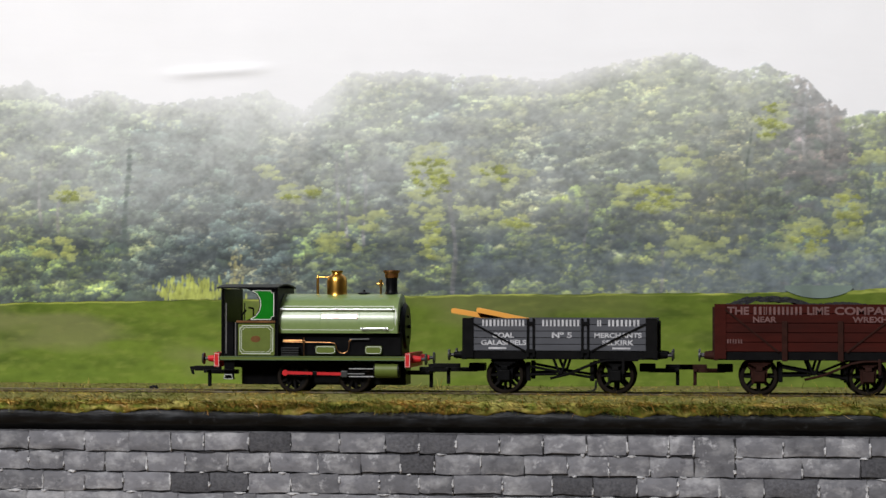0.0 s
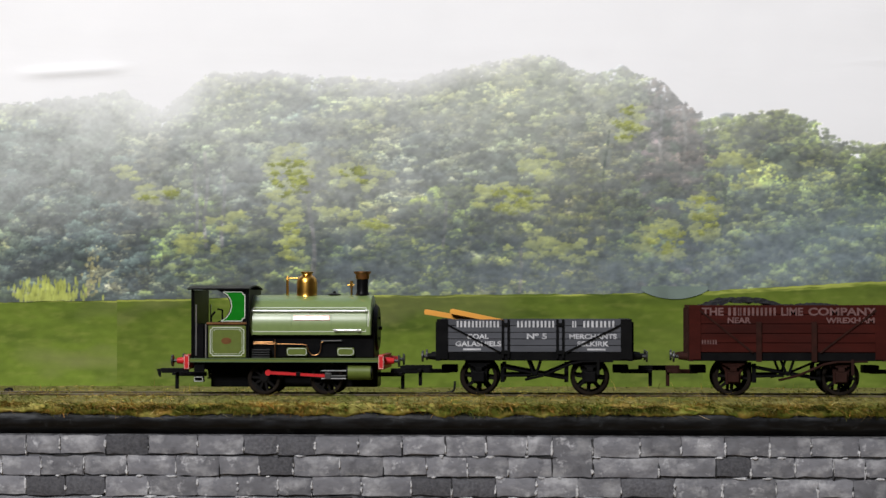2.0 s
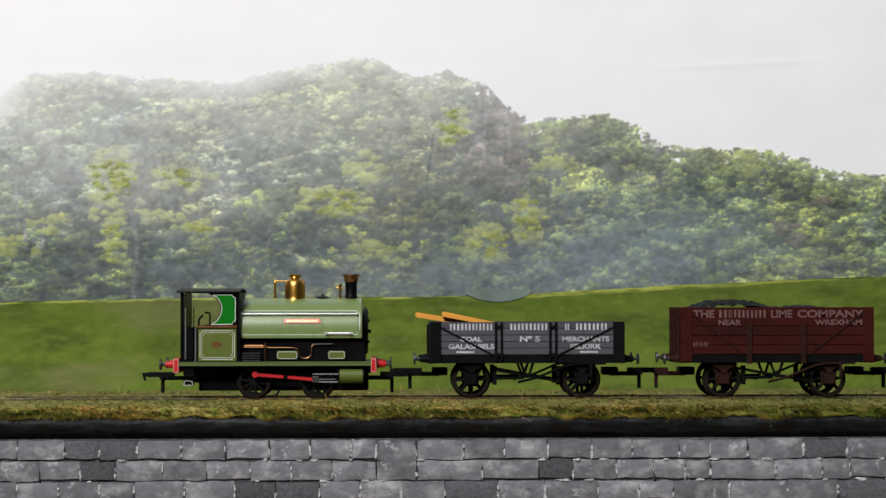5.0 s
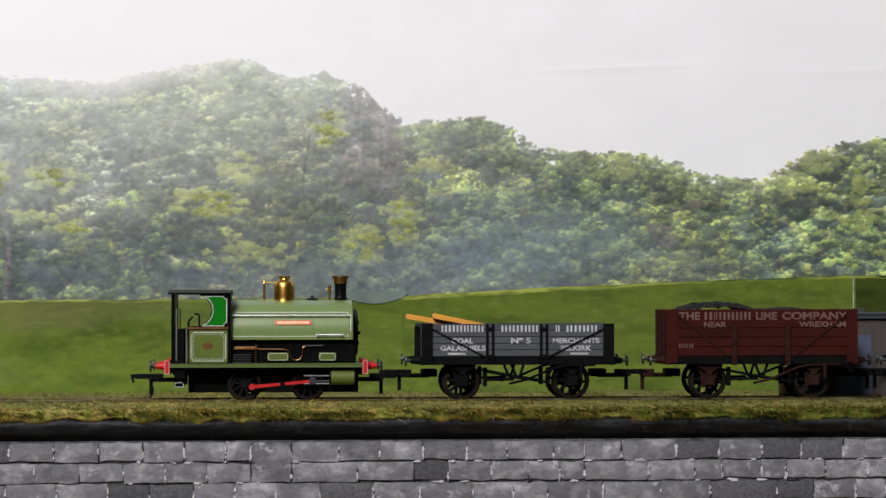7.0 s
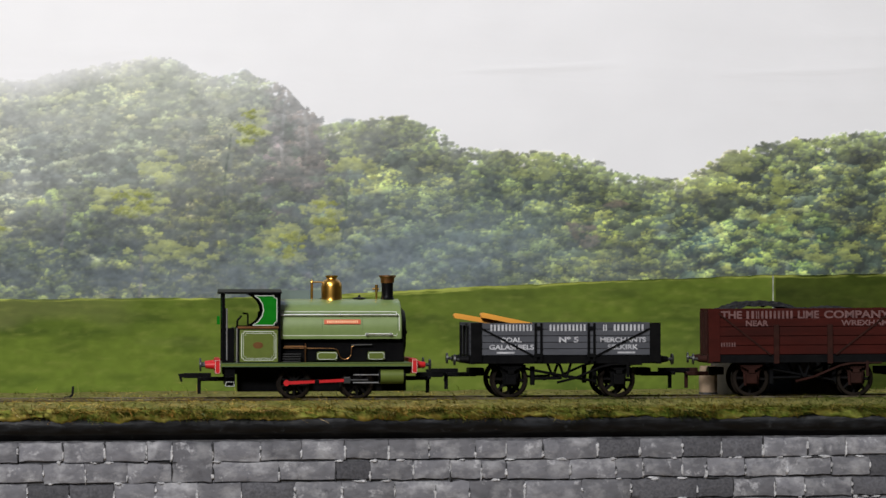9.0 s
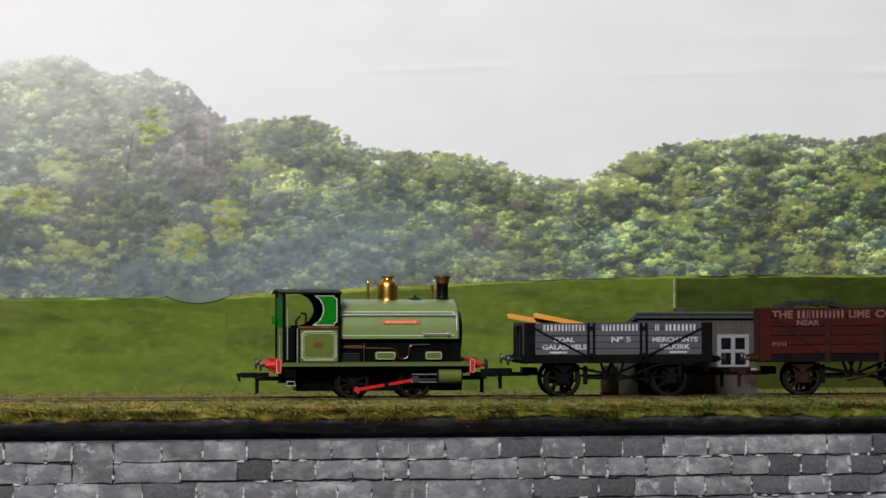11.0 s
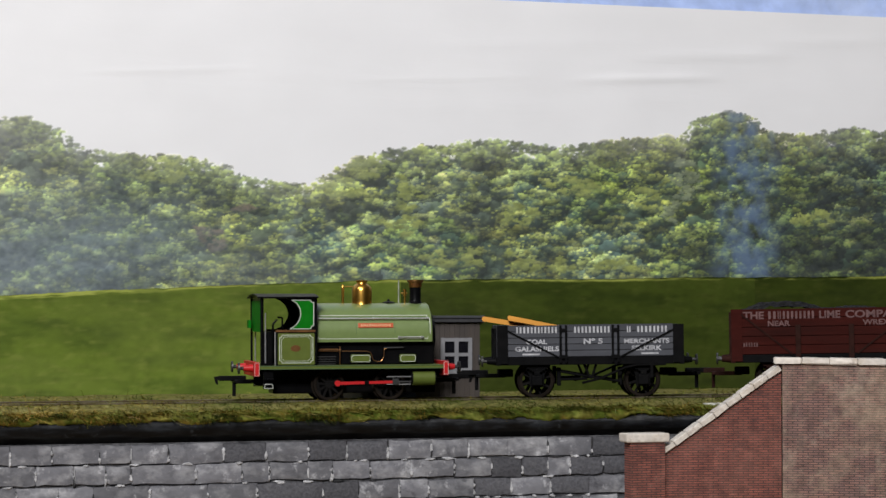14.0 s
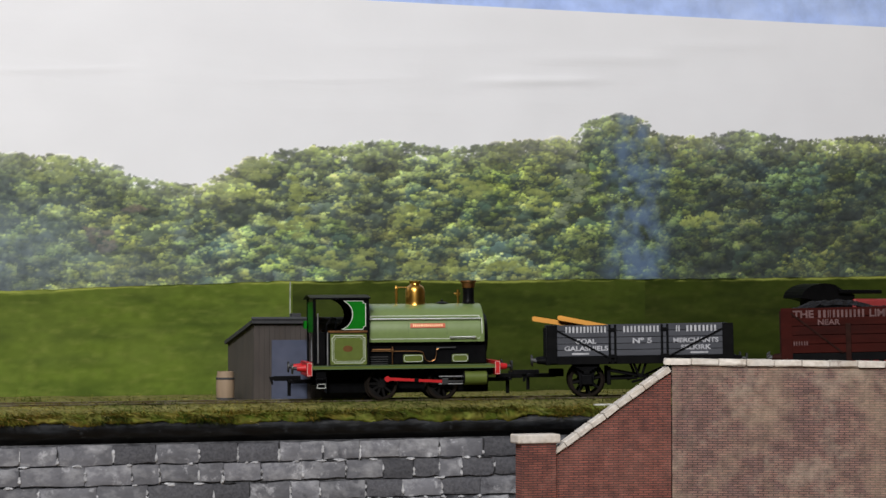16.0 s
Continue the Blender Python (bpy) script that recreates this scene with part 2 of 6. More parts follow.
def notched(x0, x1, z0, z1, c):
    """A lining panel's outline, with corners scooped by c."""
    return [(x0 + c, z0), (x1 - c, z0), (x1 - c * 0.8, z0 + c * 0.8), (x1, z0 + c), (x1, z1 - c), (x1 - c * 0.8, z1 - c * 0.8),
            (x1 - c, z1), (x0 + c, z1), (x0 + c * 0.8, z1 - c * 0.8), (x0, z1 - c), (x0, z0 + c), (x0 + c * 0.8, z0 + c * 0.8)]


def raw_mesh(name, verts, faces, colours, mat, kind="", smooth=False):
    """A large mesh from arrays in millimetres: equal-sided faces and a colour for each vertex."""
    me = bpy.data.meshes.new(name)
    k = faces.shape[1]
    me.vertices.add(len(verts))
    me.vertices.foreach_set("co", (verts * MM).astype(np.float32).ravel())
    me.loops.add(faces.size)
    me.loops.foreach_set("vertex_index", faces.astype(np.int32).ravel())
    me.polygons.add(len(faces))
    me.polygons.foreach_set("loop_start", np.arange(0, faces.size, k, dtype=np.int32))
    me.update(calc_edges=True)
    layer = me.color_attributes.new("print", "FLOAT_COLOR", "POINT")
    layer.data.foreach_set("color", np.c_[colours, np.ones(len(colours))].astype(np.float32).ravel())
    me.materials.append(mat)
    ob = new(name, me)
    ob.location = (0, 0, EYE)
    return tagged(ob, kind=kind)


# ---- the hall round the layout ----
def hall_slab(name, x0, x1, y0, y1, z0, z1, mat):
    ob = part(name, block(bmesh.new(), x0 * 1000, x1 * 1000, y0 * 1000, y1 * 1000, z0 * 1000, z1 * 1000), mat)
    return tagged(ob, kind="structure")


tagged(hall_slab("floor", -4, 4, -4, 4, -0.1, 0, CARPET), "dark carpeted hall floor", "floor")
tagged(hall_slab("ceiling", -4, 4, -4, 4, 3.1, 3.2, CEILING), "plain white hall ceiling", "ceiling")
tagged(hall_slab("wall_south", -4, 4, -4.2, -4, 0, 3.1, PLAIN_WALL), "plain painted hall wall", "wall")
tagged(hall_slab("wall_north", -4, 4, 4, 4.2, 0, 3.1, PLAIN_WALL), "plain painted hall wall", "wall")
tagged(hall_slab("wall_west", -4.2, -4, -4, 4, 0, 3.1, PLAIN_WALL), "plain painted hall wall", "wall")
tagged(hall_slab("wall_east", 4, 4.2, -4, 4, 0, 3.1, PLAIN_WALL), "plain painted hall wall", "wall")
tagged(hall_slab("baseboard", -0.7, 0.95, 0.40, 0.95, EYE - 0.15, EYE - 0.13, BOARD), "plywood baseboard of the layout", "baseboard")
tagged(hall_slab("plinth", -0.68, 0.93, 0.42, 0.93, 0, EYE - 0.15, BOARD), "plain plywood plinth under the layout", "plinth")

GROUND_Z = -34.4
EDGE_Y = 680.0
rng = np.random.default_rng(7)


def lattice_noise(x, y, seed):
    """Smooth noise from 0 to 1 on arrays, with a period of one unit."""
    g = np.random.default_rng(seed).random((64, 64))
    xi, yi = np.floor(x).astype(int), np.floor(y).astype(int)
    fx, fy = x - xi, y - yi
    fx, fy = fx * fx * (3 - 2 * fx), fy * fy * (3 - 2 * fy)
    a, b = g[yi % 64, xi % 64], g[yi % 64, (xi + 1) % 64]
    c, d = g[(yi + 1) % 64, xi % 64], g[(yi + 1) % 64, (xi + 1) % 64]
    return (a * (1 - fx) + b * fx) * (1 - fy) + (c * (1 - fx) + d * fx) * fy


def fractal(x, y, seed, octaves=4):
    total, weight = 0, 0
    for i in range(octaves):
        total = total + lattice_noise(x * 2 ** i + 7.3 * i, y * 2 ** i + 3.1 * i, seed + i) * 0.5 ** i
        weight += 0.5 ** i
    return total / weight


def grid_faces(rows, cols):
    i = np.arange(rows * cols).reshape(rows, cols)
    return np.stack([i[:-1, :-1], i[:-1, 1:], i[1:, 1:], i[1:, :-1]], -1).reshape(-1, 4)


# the printed landscape behind the layout
SHEET_Y = 850.0
PAPER = vertex_paint("printed_paper", 0.7, bump=0.03)


def field_line(x):
    """The height at which the field sheet is cut."""
    xs = [-340, -291, -243, -196, -122, -58, 15, 54, 109, 164, 233, 319, 471, 600]
    zs = [-2, -1.6, -0.4, 0.4, 1.8, 2.6, 3, 4.2, 7.2, 9.8, 12.2, 13.2, 15.2, 18]
    return np.interp(x, xs, zs)


CELL = 0.4
PX = np.arange(-335, 585 + CELL, CELL)
FINE_TOP = 106.0
PZ = np.concatenate([np.arange(-4, FINE_TOP, CELL), np.arange(FINE_TOP, 131, 2.0)])
FINE_ROWS = int(round((FINE_TOP + 4) / CELL))
paint = np.empty((len(PZ), len(PX), 3))
SKY = np.array([0.80, 0.795, 0.81])
paint[:] = SKY
gx, gz = np.meshgrid(PX, PZ)


def dab(cx, cz, rx, rz, colour, opacity):
    """One brush mark on the print."""
    i0, i1 = int((cx - rx + 335) / CELL), int((cx + rx + 335) / CELL) + 2
    j0, j1 = int((cz - rz + 4) / CELL), int((cz + rz + 4) / CELL) + 2
    i0, j0 = max(i0, 0), max(j0, 0)
    if i1 <= i0 or j1 <= j0 or j0 >= FINE_ROWS or i0 >= len(PX):
        return
    j1 = min(j1, FINE_ROWS)
    w = paint[j0:j1, i0:i1]
    d = ((PX[None, i0:i0 + w.shape[1]] - cx) / rx) ** 2 + ((PZ[j0:j0 + w.shape[0], None] - cz) / rz) ** 2
    w += (colour - w) * (np.clip(1.5 * (1 - d), 0, 1)[..., None] * opacity)


def bough(bx, bz, size, flat, lit, shade, leaf=1.0, opacity=0.8):
    """An uneven spray of leaves in a few tufts, darker beneath, brighter along its upper side."""
    tall = size * flat
    for m in range(4):
        dab(bx + rng.normal(0, size * 0.45), bz - tall * rng.uniform(0.4, 1.1), size * rng.uniform(0.25, 0.6), tall * rng.uniform(0.3, 0.6), shade * rng.uniform(0.6, 0.95), 0.35 * opacity)
    droop = rng.normal(0, 0.25)
    for tuft in range(rng.integers(3, 6)):
        tx = rng.normal(0, size * 0.5)
        tz = rng.normal(0, tall * 0.3) + droop * tx - 0.1 * abs(tx)
        glow = rng.uniform(0.15, 0.6)
        spread = size * rng.uniform(0.16, 0.34)
        for m in range(int(6 + size * 2.8)):
            ox, oz = rng.normal(0, spread), rng.normal(0, spread * 0.6)
            light = min(1.0, max(0.0, glow + 0.3 * oz / (spread * 0.6) + 0.3 * tz / tall - 0.06 * ox / spread + rng.normal(0, 0.18)))
            dab(bx + tx + ox, bz + tz + oz, rng.uniform(0.5, 1.15) * leaf, rng.uniform(0.32, 0.58) * leaf, shade * (1 - light) + lit * light, opacity)


def crown(cx, top, half, bottom, lit, shade, sparse=0.0):
    """One printed tree: boughs from the top down to the front, each a spray of leaf, lit from above."""
    cast = rng.uniform(0.8, 1.2) * np.array([rng.uniform(0.9, 1.1), 1.0, rng.uniform(0.85, 1.3)])
    lit, shade = np.array(lit) * cast, np.array(shade) * cast
    height = top - bottom
    for z in np.arange(bottom, top, 4.0):
        u = (z - bottom) / height
        wide = half * math.sqrt(max(0.02, 1 - max(0, (u - 0.45) / 0.55) ** 2.2))
        for k in range(max(1, int(wide / 3.2))):
            dab(cx + rng.uniform(-wide, wide) * 0.9, z - 1 + rng.uniform(-2, 1.0), rng.uniform(3, 5), rng.uniform(2.2, 3.5), shade * rng.uniform(0.8, 1.15), 0.85)
    boughs = int(half * height / 14)
    for k in range(boughs):
        u = 1 - (k + rng.random()) / boughs
        wide = half * math.sqrt(max(0.02, 1 - max(0, (u - 0.45) / 0.55) ** 2.2))
        ox = rng.uniform(-wide, wide)
        if rng.random() < sparse:
            continue
        size = 2.2 + 6.5 * rng.random() ** 1.6
        tone = rng.uniform(0.55, 1.35) * (1 - 0.2 * ox / half)
        hue = np.array([rng.uniform(0.92, 1.08), 1.0, rng.uniform(0.85, 1.2)])
        bough(cx + ox, bottom + u * height - size * 0.8, size, rng.uniform(0.45, 0.75), lit * hue * tone, shade)


def mass(points, colour):
    """The solid shade of a wood under its skyline."""
    line = np.interp(gx, [p[0] for p in points], [p[1] for p in points]) - 5 + 4 * (fractal(gx / 7, gz / 7, 99) - 0.5)
    tone = np.array(colour) * (0.7 + 0.6 * fractal(gx / 8, gz / 5, 98))[..., None]
    a = np.clip((line - gz) / 1.5, 0, 1)[..., None]
    paint[:] = paint + (tone - paint) * a


SKYLINE = [(-340, 84), (-280, 89), (-262, 82), (-246, 86), (-229, 80), (-203, 82), (-180, 85), (-164, 76), (-145, 92), (-120, 92), (-92, 90), (-67, 88), (-45, 93), (-18, 98), (-7, 98), (7, 90),
           (20, 93), (37, 87), (50, 72), (65, 74), (81, 76), (96, 72), (104, 63), (137, 62), (153, 61), (169, 54), (199, 51), (214, 60), (230, 66), (278, 72), (305, 69), (340, 74), (363, 74),
           (368, 83), (382, 86), (394, 85), (400, 78), (425, 77), (444, 81), (472, 77), (506, 80), (600, 78)]
mass(SKYLINE, (0.045, 0.062, 0.036))
PALE, PALE_SHADE = (0.44, 0.47, 0.23), (0.058, 0.074, 0.058)
GREEN, GREEN_SHADE = (0.27, 0.325, 0.085), (0.046, 0.063, 0.042)
DEEP, DEEP_SHADE = (0.20, 0.26, 0.075), (0.030, 0.052, 0.038)
BROWN, BROWN_SHADE = (0.25, 0.18, 0.14), (0.09, 0.068, 0.06)
SPRUCE, SPRUCE_SHADE = (0.17, 0.22, 0.17), (0.035, 0.048, 0.045)
YELLOW = (0.46, 0.49, 0.085)
back_row = [(-318, 84, 26), (-280, 90, 24), (-243, 86, 22), (-205, 84, 26), (-178, 86, 14), (-145, 93, 18), (-118, 93, 26), (-85, 91, 24), (-55, 92, 22),
            (-14, 99, 26), (10, 92, 14), (21, 93, 9)]
for cx, top, half in back_row:
    crown(cx, top, half, 8, PALE, PALE_SHADE)
crown(41, 87, 13, 6, BROWN, BROWN_SHADE, 0.2)
middle_row = [(66, 75, 14), (84, 77, 16), (104, 64, 12), (122, 63, 16), (142, 62, 14), (160, 58, 14), (183, 53, 16)]
for cx, top, half in middle_row:
    crown(cx, top, half, 5, GREEN, GREEN_SHADE)
right_row = [(206, 54, 12), (222, 64, 18), (247, 69, 20), (276, 72, 20), (305, 69, 20), (330, 73, 18), (352, 75, 16), (382, 87, 14), (402, 78, 16), (424, 78, 20),
             (446, 82, 20), (474, 77, 18), (505, 80, 22), (545, 80, 26), (580, 78, 20)]
for cx, top, half in right_row:
    crown(cx, top, half, 6, GREEN if cx < 370 else DEEP, GREEN_SHADE if cx < 300 else DEEP_SHADE)
lower_row = [(-300, 46, 26), (-262, 40, 24), (-150, 46, 22), (-112, 40, 20), (-78, 34, 22), (-40, 50, 30), (0, 58, 28), (34, 50, 20),
             (62, 40, 16), (92, 36, 22), (130, 32, 20), (168, 30, 20)]
for cx, top, half in lower_row:
    crown(cx, top, half, 2, GREEN, GREEN_SHADE)
for cx, top, half in [(212, 36, 22), (250, 40, 26), (292, 38, 26), (330, 42, 24), (368, 40, 22), (405, 44, 22), (445, 40, 24), (490, 42, 26), (540, 40, 26)]:
    crown(cx, top, half, 8, GREEN if cx < 370 else DEEP, DEEP_SHADE)
# two old spruces: drooping layers of blue-grey needles
for cx, top, half in [(-222, 76, 17), (-192, 74, 18)]:
    for z in np.arange(top, 4, -2.6):
        reach = half * min(1.0, 0.3 + (top - z) / 34)
        for k in range(3):
            bough(cx + rng.uniform(-reach, reach), z + rng.uniform(-1.5, 1.5), rng.uniform(4, 8), rng.uniform(0.18, 0.32), np.array(SPRUCE) * rng.uniform(0.6, 1.25), np.array(SPRUCE_SHADE), 0.9)
# ragged leaf along the whole skyline
for x in np.arange(-335, 585, 1.1):
    z = np.interp(x, [p[0] for p in SKYLINE], [p[1] for p in SKYLINE])
    lit_, shade_ = (PALE, PALE_SHADE) if x < 32 else (BROWN, BROWN_SHADE) if x < 51 else (GREEN, GREEN_SHADE)
    for m in range(12):
        l = rng.random() ** 0.8
        dab(x + rng.normal(0, 1.6), z - abs(rng.normal(0, 4.5)) - 0.8 + rng.normal(0, 0.55), rng.uniform(0.6, 1.6), rng.uniform(0.45, 1.0), np.array(shade_) * (1 - l) + np.array(lit_) * l * rng.uniform(0.6, 1.1), 0.85)
# thin trunks, seen between the boughs
for tx, z0, z1 in [(-103, 3, 34), (-102.5, 3, 34), (-104, 30, 58), (-146, 22, 60), (-139, 22, 52), (-50, 22, 40), (-20, 4, 22), (-150, 26, 56), (-274, 30, 60), (-266, 28, 56), (36, 55, 80), (45, 55, 82)]:
    for z in np.arange(z0, z1, 0.6):
        dab(tx + 0.6 * math.sin(z * 0.2 + tx), z, 0.9, 0.9, np.array((0.20, 0.18, 0.17)), 0.5)
# dark hollows under the boughs
for cx, cz, w, h in [(-52, 30, 12, 9), (-88, 14, 10, 8), (-130, 12, 8, 8), (-238, 26, 4, 24), (-60, 66, 6, 5), (18, 12, 10, 6), (78, 22, 16, 9), (112, 14, 14, 7), (192, 30, 8, 10), (226, 14, 8, 6), (-30, 12, 14, 6), (70, 62, 5, 5)]:
    for k in range(int(w * h * 0.5)):
        dab(cx + rng.normal(0, w * 0.4), cz + rng.normal(0, h * 0.4), rng.uniform(1.5, 3), rng.uniform(1, 2), np.array((0.035, 0.047, 0.05)) * rng.uniform(0.8, 1.3), 0.35)


def canopy(wide, tall, seed):
    """Leafy clumps as light from above shapes them: bright crests, dark undersides, each clump a little different."""
    r = np.random.default_rng(seed)
    wx = gx + wide * 0.9 * (fractal(gx / (wide * 0.7), gz / (tall * 0.7), seed + 1, 4) - 0.5)
    wz = gz + tall * 0.9 * (fractal(gx / (wide * 0.7) + 31, gz / (tall * 0.7) + 17, seed + 5, 4) - 0.5)
    ix, iz = np.floor(wx / wide).astype(int), np.floor(wz / tall).astype(int)
    jit_x, jit_z, bright = r.random((97, 89)), r.random((97, 89)), r.uniform(0.68, 1.35, (97, 89))
    best = np.full(gx.shape, 9.0)
    light = np.ones(gx.shape)
    for dj in (-1, 0, 1):
        for di in (-1, 0, 1):
            a, b = (ix + di) % 97, (iz + dj) % 89
            ox = wx / wide - (ix + di + jit_x[a, b])
            oz = wz / tall - (iz + dj + jit_z[a, b])
            d = ox * ox + oz * oz * 0.8 + 0.35 * oz
            near = d < best
            best = np.where(near, d, best)
            light = np.where(near, np.clip(0.85 + 0.75 * oz - 0.18 * ox, 0.3, 1.6) * bright[a, b], light)
    return light


# nothing stands far above the skyline
skyline_z = np.interp(gx, [p[0] for p in SKYLINE], [p[1] for p in SKYLINE])
paint[gz > skyline_z + np.where(gx < 45, 0.5, 2.4) + 4.0 * (fractal(gx / 5, gz / 5, 88) - 0.5)] = SKY
# light and shade over whole boughs
clumps = canopy(15, 11, 401) ** 0.9 * canopy(6.5, 4.6, 421) ** 0.95
paint *= np.where(np.abs(paint - SKY).sum(-1) > 0.02, np.clip(clumps * 1.62, 0.3, 2.2), 1.0)[..., None]
broad = fractal(gx / 16 + 2, gz / 10 + 5, 131, 3)
is_wood = np.abs(paint - SKY).sum(-1) > 0.02
paint *= np.where(is_wood, np.clip(0.5 + 1.1 * broad, 0.5, 1.5), 1.0)[..., None]
# whole trees run from blue-green to yellow-green
hue_map = np.clip((fractal(gx / 34 + 4, gz / 26 + 8, 171, 3) - 0.5) * 3.2 + 0.5, 0, 1)[..., None]
tint = np.array((0.93, 0.97, 1.12)) * (1 - hue_map) + np.array((1.10, 1.06, 0.86)) * hue_map
ripe = 1 - 0.20 * np.clip((70 - gx) / 60, 0, 1) + 0.64 * np.clip((gx - 60) / 120, 0, 1) * np.clip((390 - gx) / 60, 0, 1) - 0.42 * np.clip((gx - 340) / 60, 0, 1) * np.clip((70 - gz) / 40, 0, 1)
paint *= np.where(is_wood[..., None], tint * ripe[..., None], 1.0)
# the right-hand wood is printed yellower
paint *= np.where(is_wood[..., None], 1 - np.clip((gx - 40) / 60, 0, 1)[..., None] * np.array((0.0, 0.02, 0.16)), 1.0)
# the left-hand wood is printed with more contrast under its mist
punchy = 0.14 * (np.clip(paint, 0.004, 1) / 0.14) ** 1.1
paint += (punchy - paint) * (np.clip((90 - gx) / 60, 0, 1) * is_wood)[..., None]


def sprays(places, colour, leaf, opacity):
    """Yellower boughs that catch the light: a heap of small sprays over each place of (x, z, half width, half height)."""
    for cx, cz, w, h in places:
        for k in range(max(4, int(w * h / 3.5))):
            a, q = rng.uniform(0, 2 * math.pi), math.sqrt(rng.random())
            bough(cx + w * q * math.cos(a), cz + h * q * math.sin(a), rng.uniform(1.8, 3.6), rng.uniform(0.4, 0.6), np.array(colour) * rng.uniform(0.65, 1.1), np.array(colour) * (0.45, 0.47, 0.6), leaf, opacity)


sprays([(-112, 56, 12, 7), (-113, 40, 7, 9), (-112, 22, 4, 9), (-84, 51, 10, 5), (-92, 36, 8, 2.5), (-79, 31, 6, 3), (-165, 44, 10, 4), (-178, 52, 5, 4), (-260, 43, 10, 4), (-268, 21, 11, 5),
        (-149, 23, 9, 4), (-137, 32, 8, 4), (24, 70, 6, 9), (-11, 54, 8, 6), (-24, 41, 14, 6), (-6, 21, 20, 4), (37, 24, 9, 8), (52, 34, 7, 11), (65, 52, 8, 7)], YELLOW, 0.9, 0.75)
sprays([(138, 55, 9, 3.5), (210, 50, 8, 5), (222, 59, 7, 4), (239, 44, 4, 13), (311, 53, 10, 5), (345, 48, 6, 5), (262, 22, 14, 4), (300, 19, 14, 3), (424, 40, 10, 4), (236, 36, 9, 3), (288, 40, 8, 4), (330, 18, 12, 3)], (0.36, 0.41, 0.09), 0.85, 0.65)
sprays([(363, 57, 8, 9), (358, 42, 3, 6)], (0.30, 0.35, 0.17), 0.8, 0.7)
sprays([(170, 40, 3, 4), (156, 28, 7, 6)], (0.22, 0.17, 0.10), 0.8, 0.55)
# mist: white over the left-hand tops, blue-grey at the foot of the wood
mist_noise = fractal(gx / 60 + 9, gz / 40 + 3, 31)
left = np.clip((130 - gx) / 260, 0, 1)
top_mist = np.clip((gz - 22) / 68, 0, 1) ** 0.9 * left * (0.60 + 0.8 * (mist_noise - 0.5)) * 1.15
foot_mist = np.exp(-((gz - 14) / 16) ** 2) * np.exp(-((gx - 20) / 160) ** 2) * (0.30 + 1.0 * (mist_noise - 0.4))
thin_mist = 0.10 + 0.09 * np.clip((300 - gx) / 300, 0, 1)
is_tree = np.abs(paint - SKY).sum(-1) > 0.02
blue_haze = 0.5 * np.exp(-((gx - 112) / 48) ** 2 - ((gz - 26) / 20) ** 2) * (0.5 + mist_noise)
sun_haze = 0.42 * np.exp(-((gx + 20) / 42) ** 2 - ((gz - 86) / 30) ** 2) * (0.5 + mist_noise)
paint += (np.array((0.17, 0.215, 0.235)) - paint) * (blue_haze * is_tree)[..., None]
paint += (np.array((0.66, 0.69, 0.55)) - paint) * (sun_haze * is_tree)[..., None]
for amount, colour in ((thin_mist, (0.34, 0.38, 0.40)), (foot_mist, (0.19, 0.225, 0.255)), (top_mist, (0.76, 0.78, 0.75))):
    amount = np.clip(amount, 0, 0.88)[..., None] * is_tree[..., None]
    paint += (np.array(colour) - paint) * amount
# the left-hand tops melt into the sky
melt = np.clip(1 - (skyline_z - gz) / (15 + 24 * (mist_noise - 0.5)), 0, 1) ** 1.5 * np.clip((75 - gx) / 170, 0.10, 0.55) * (0.6 + 0.9 * fractal(gx / 40, gz / 40, 205, 2))
paint += (SKY - paint) * np.clip(melt, 0, 0.9)[..., None]
soft_copy = paint.copy()
soft_copy[1:-1, 1:-1] = (paint[1:-1, 1:-1] * 4 + paint[:-2, 1:-1] + paint[2:, 1:-1] + paint[1:-1, :-2] + paint[1:-1, 2:]) / 8
paint += (soft_copy - paint) * np.clip((150 - gx) / 150, 0.2, 0.5)[..., None]
# nearer sprays stand clear of the mist
sprays([(-113, 50, 8, 8), (-112, 24, 3, 8), (-84, 51, 7, 3), (-79, 31, 5, 2), (24, 70, 4, 7), (-24, 41, 10, 4), (38, 24, 7, 5), (53, 34, 5, 8), (-165, 43, 7, 2.5), (-262, 43, 7, 2)], (0.44, 0.47, 0.15), 0.8, 0.5)
# a pale bush and a sapling printed at the wood's foot
for k in range(260):
    h = rng.random()
    dab(-210 + rng.normal(0, 7), 1 + 10 * h * rng.random(), 0.6, rng.uniform(1.0, 2.4), np.array((0.42, 0.46, 0.12)) * rng.uniform(0.6, 1.1), 0.75)
for k in range(60):
    dab(-192 + rng.normal(0, 1.8), 2 + 16 * rng.random(), 0.7, 0.8, np.array((0.38, 0.36, 0.2)) * rng.uniform(0.6, 1.2), 0.7)
# the print is mottled from leaf to leaf
mottle = 1 + 0.5 * (fractal(gx / 1.7, gz / 1.3, 301, 2) - 0.5) + 0.5 * (fractal(gx / 5.0, gz / 3.5, 311, 2) - 0.5)
paint *= np.where(is_tree, 1 + (mottle - 1) * np.clip(1.15 - paint.mean(-1) * 1.4, 0.1, 1), 1.0)[..., None]
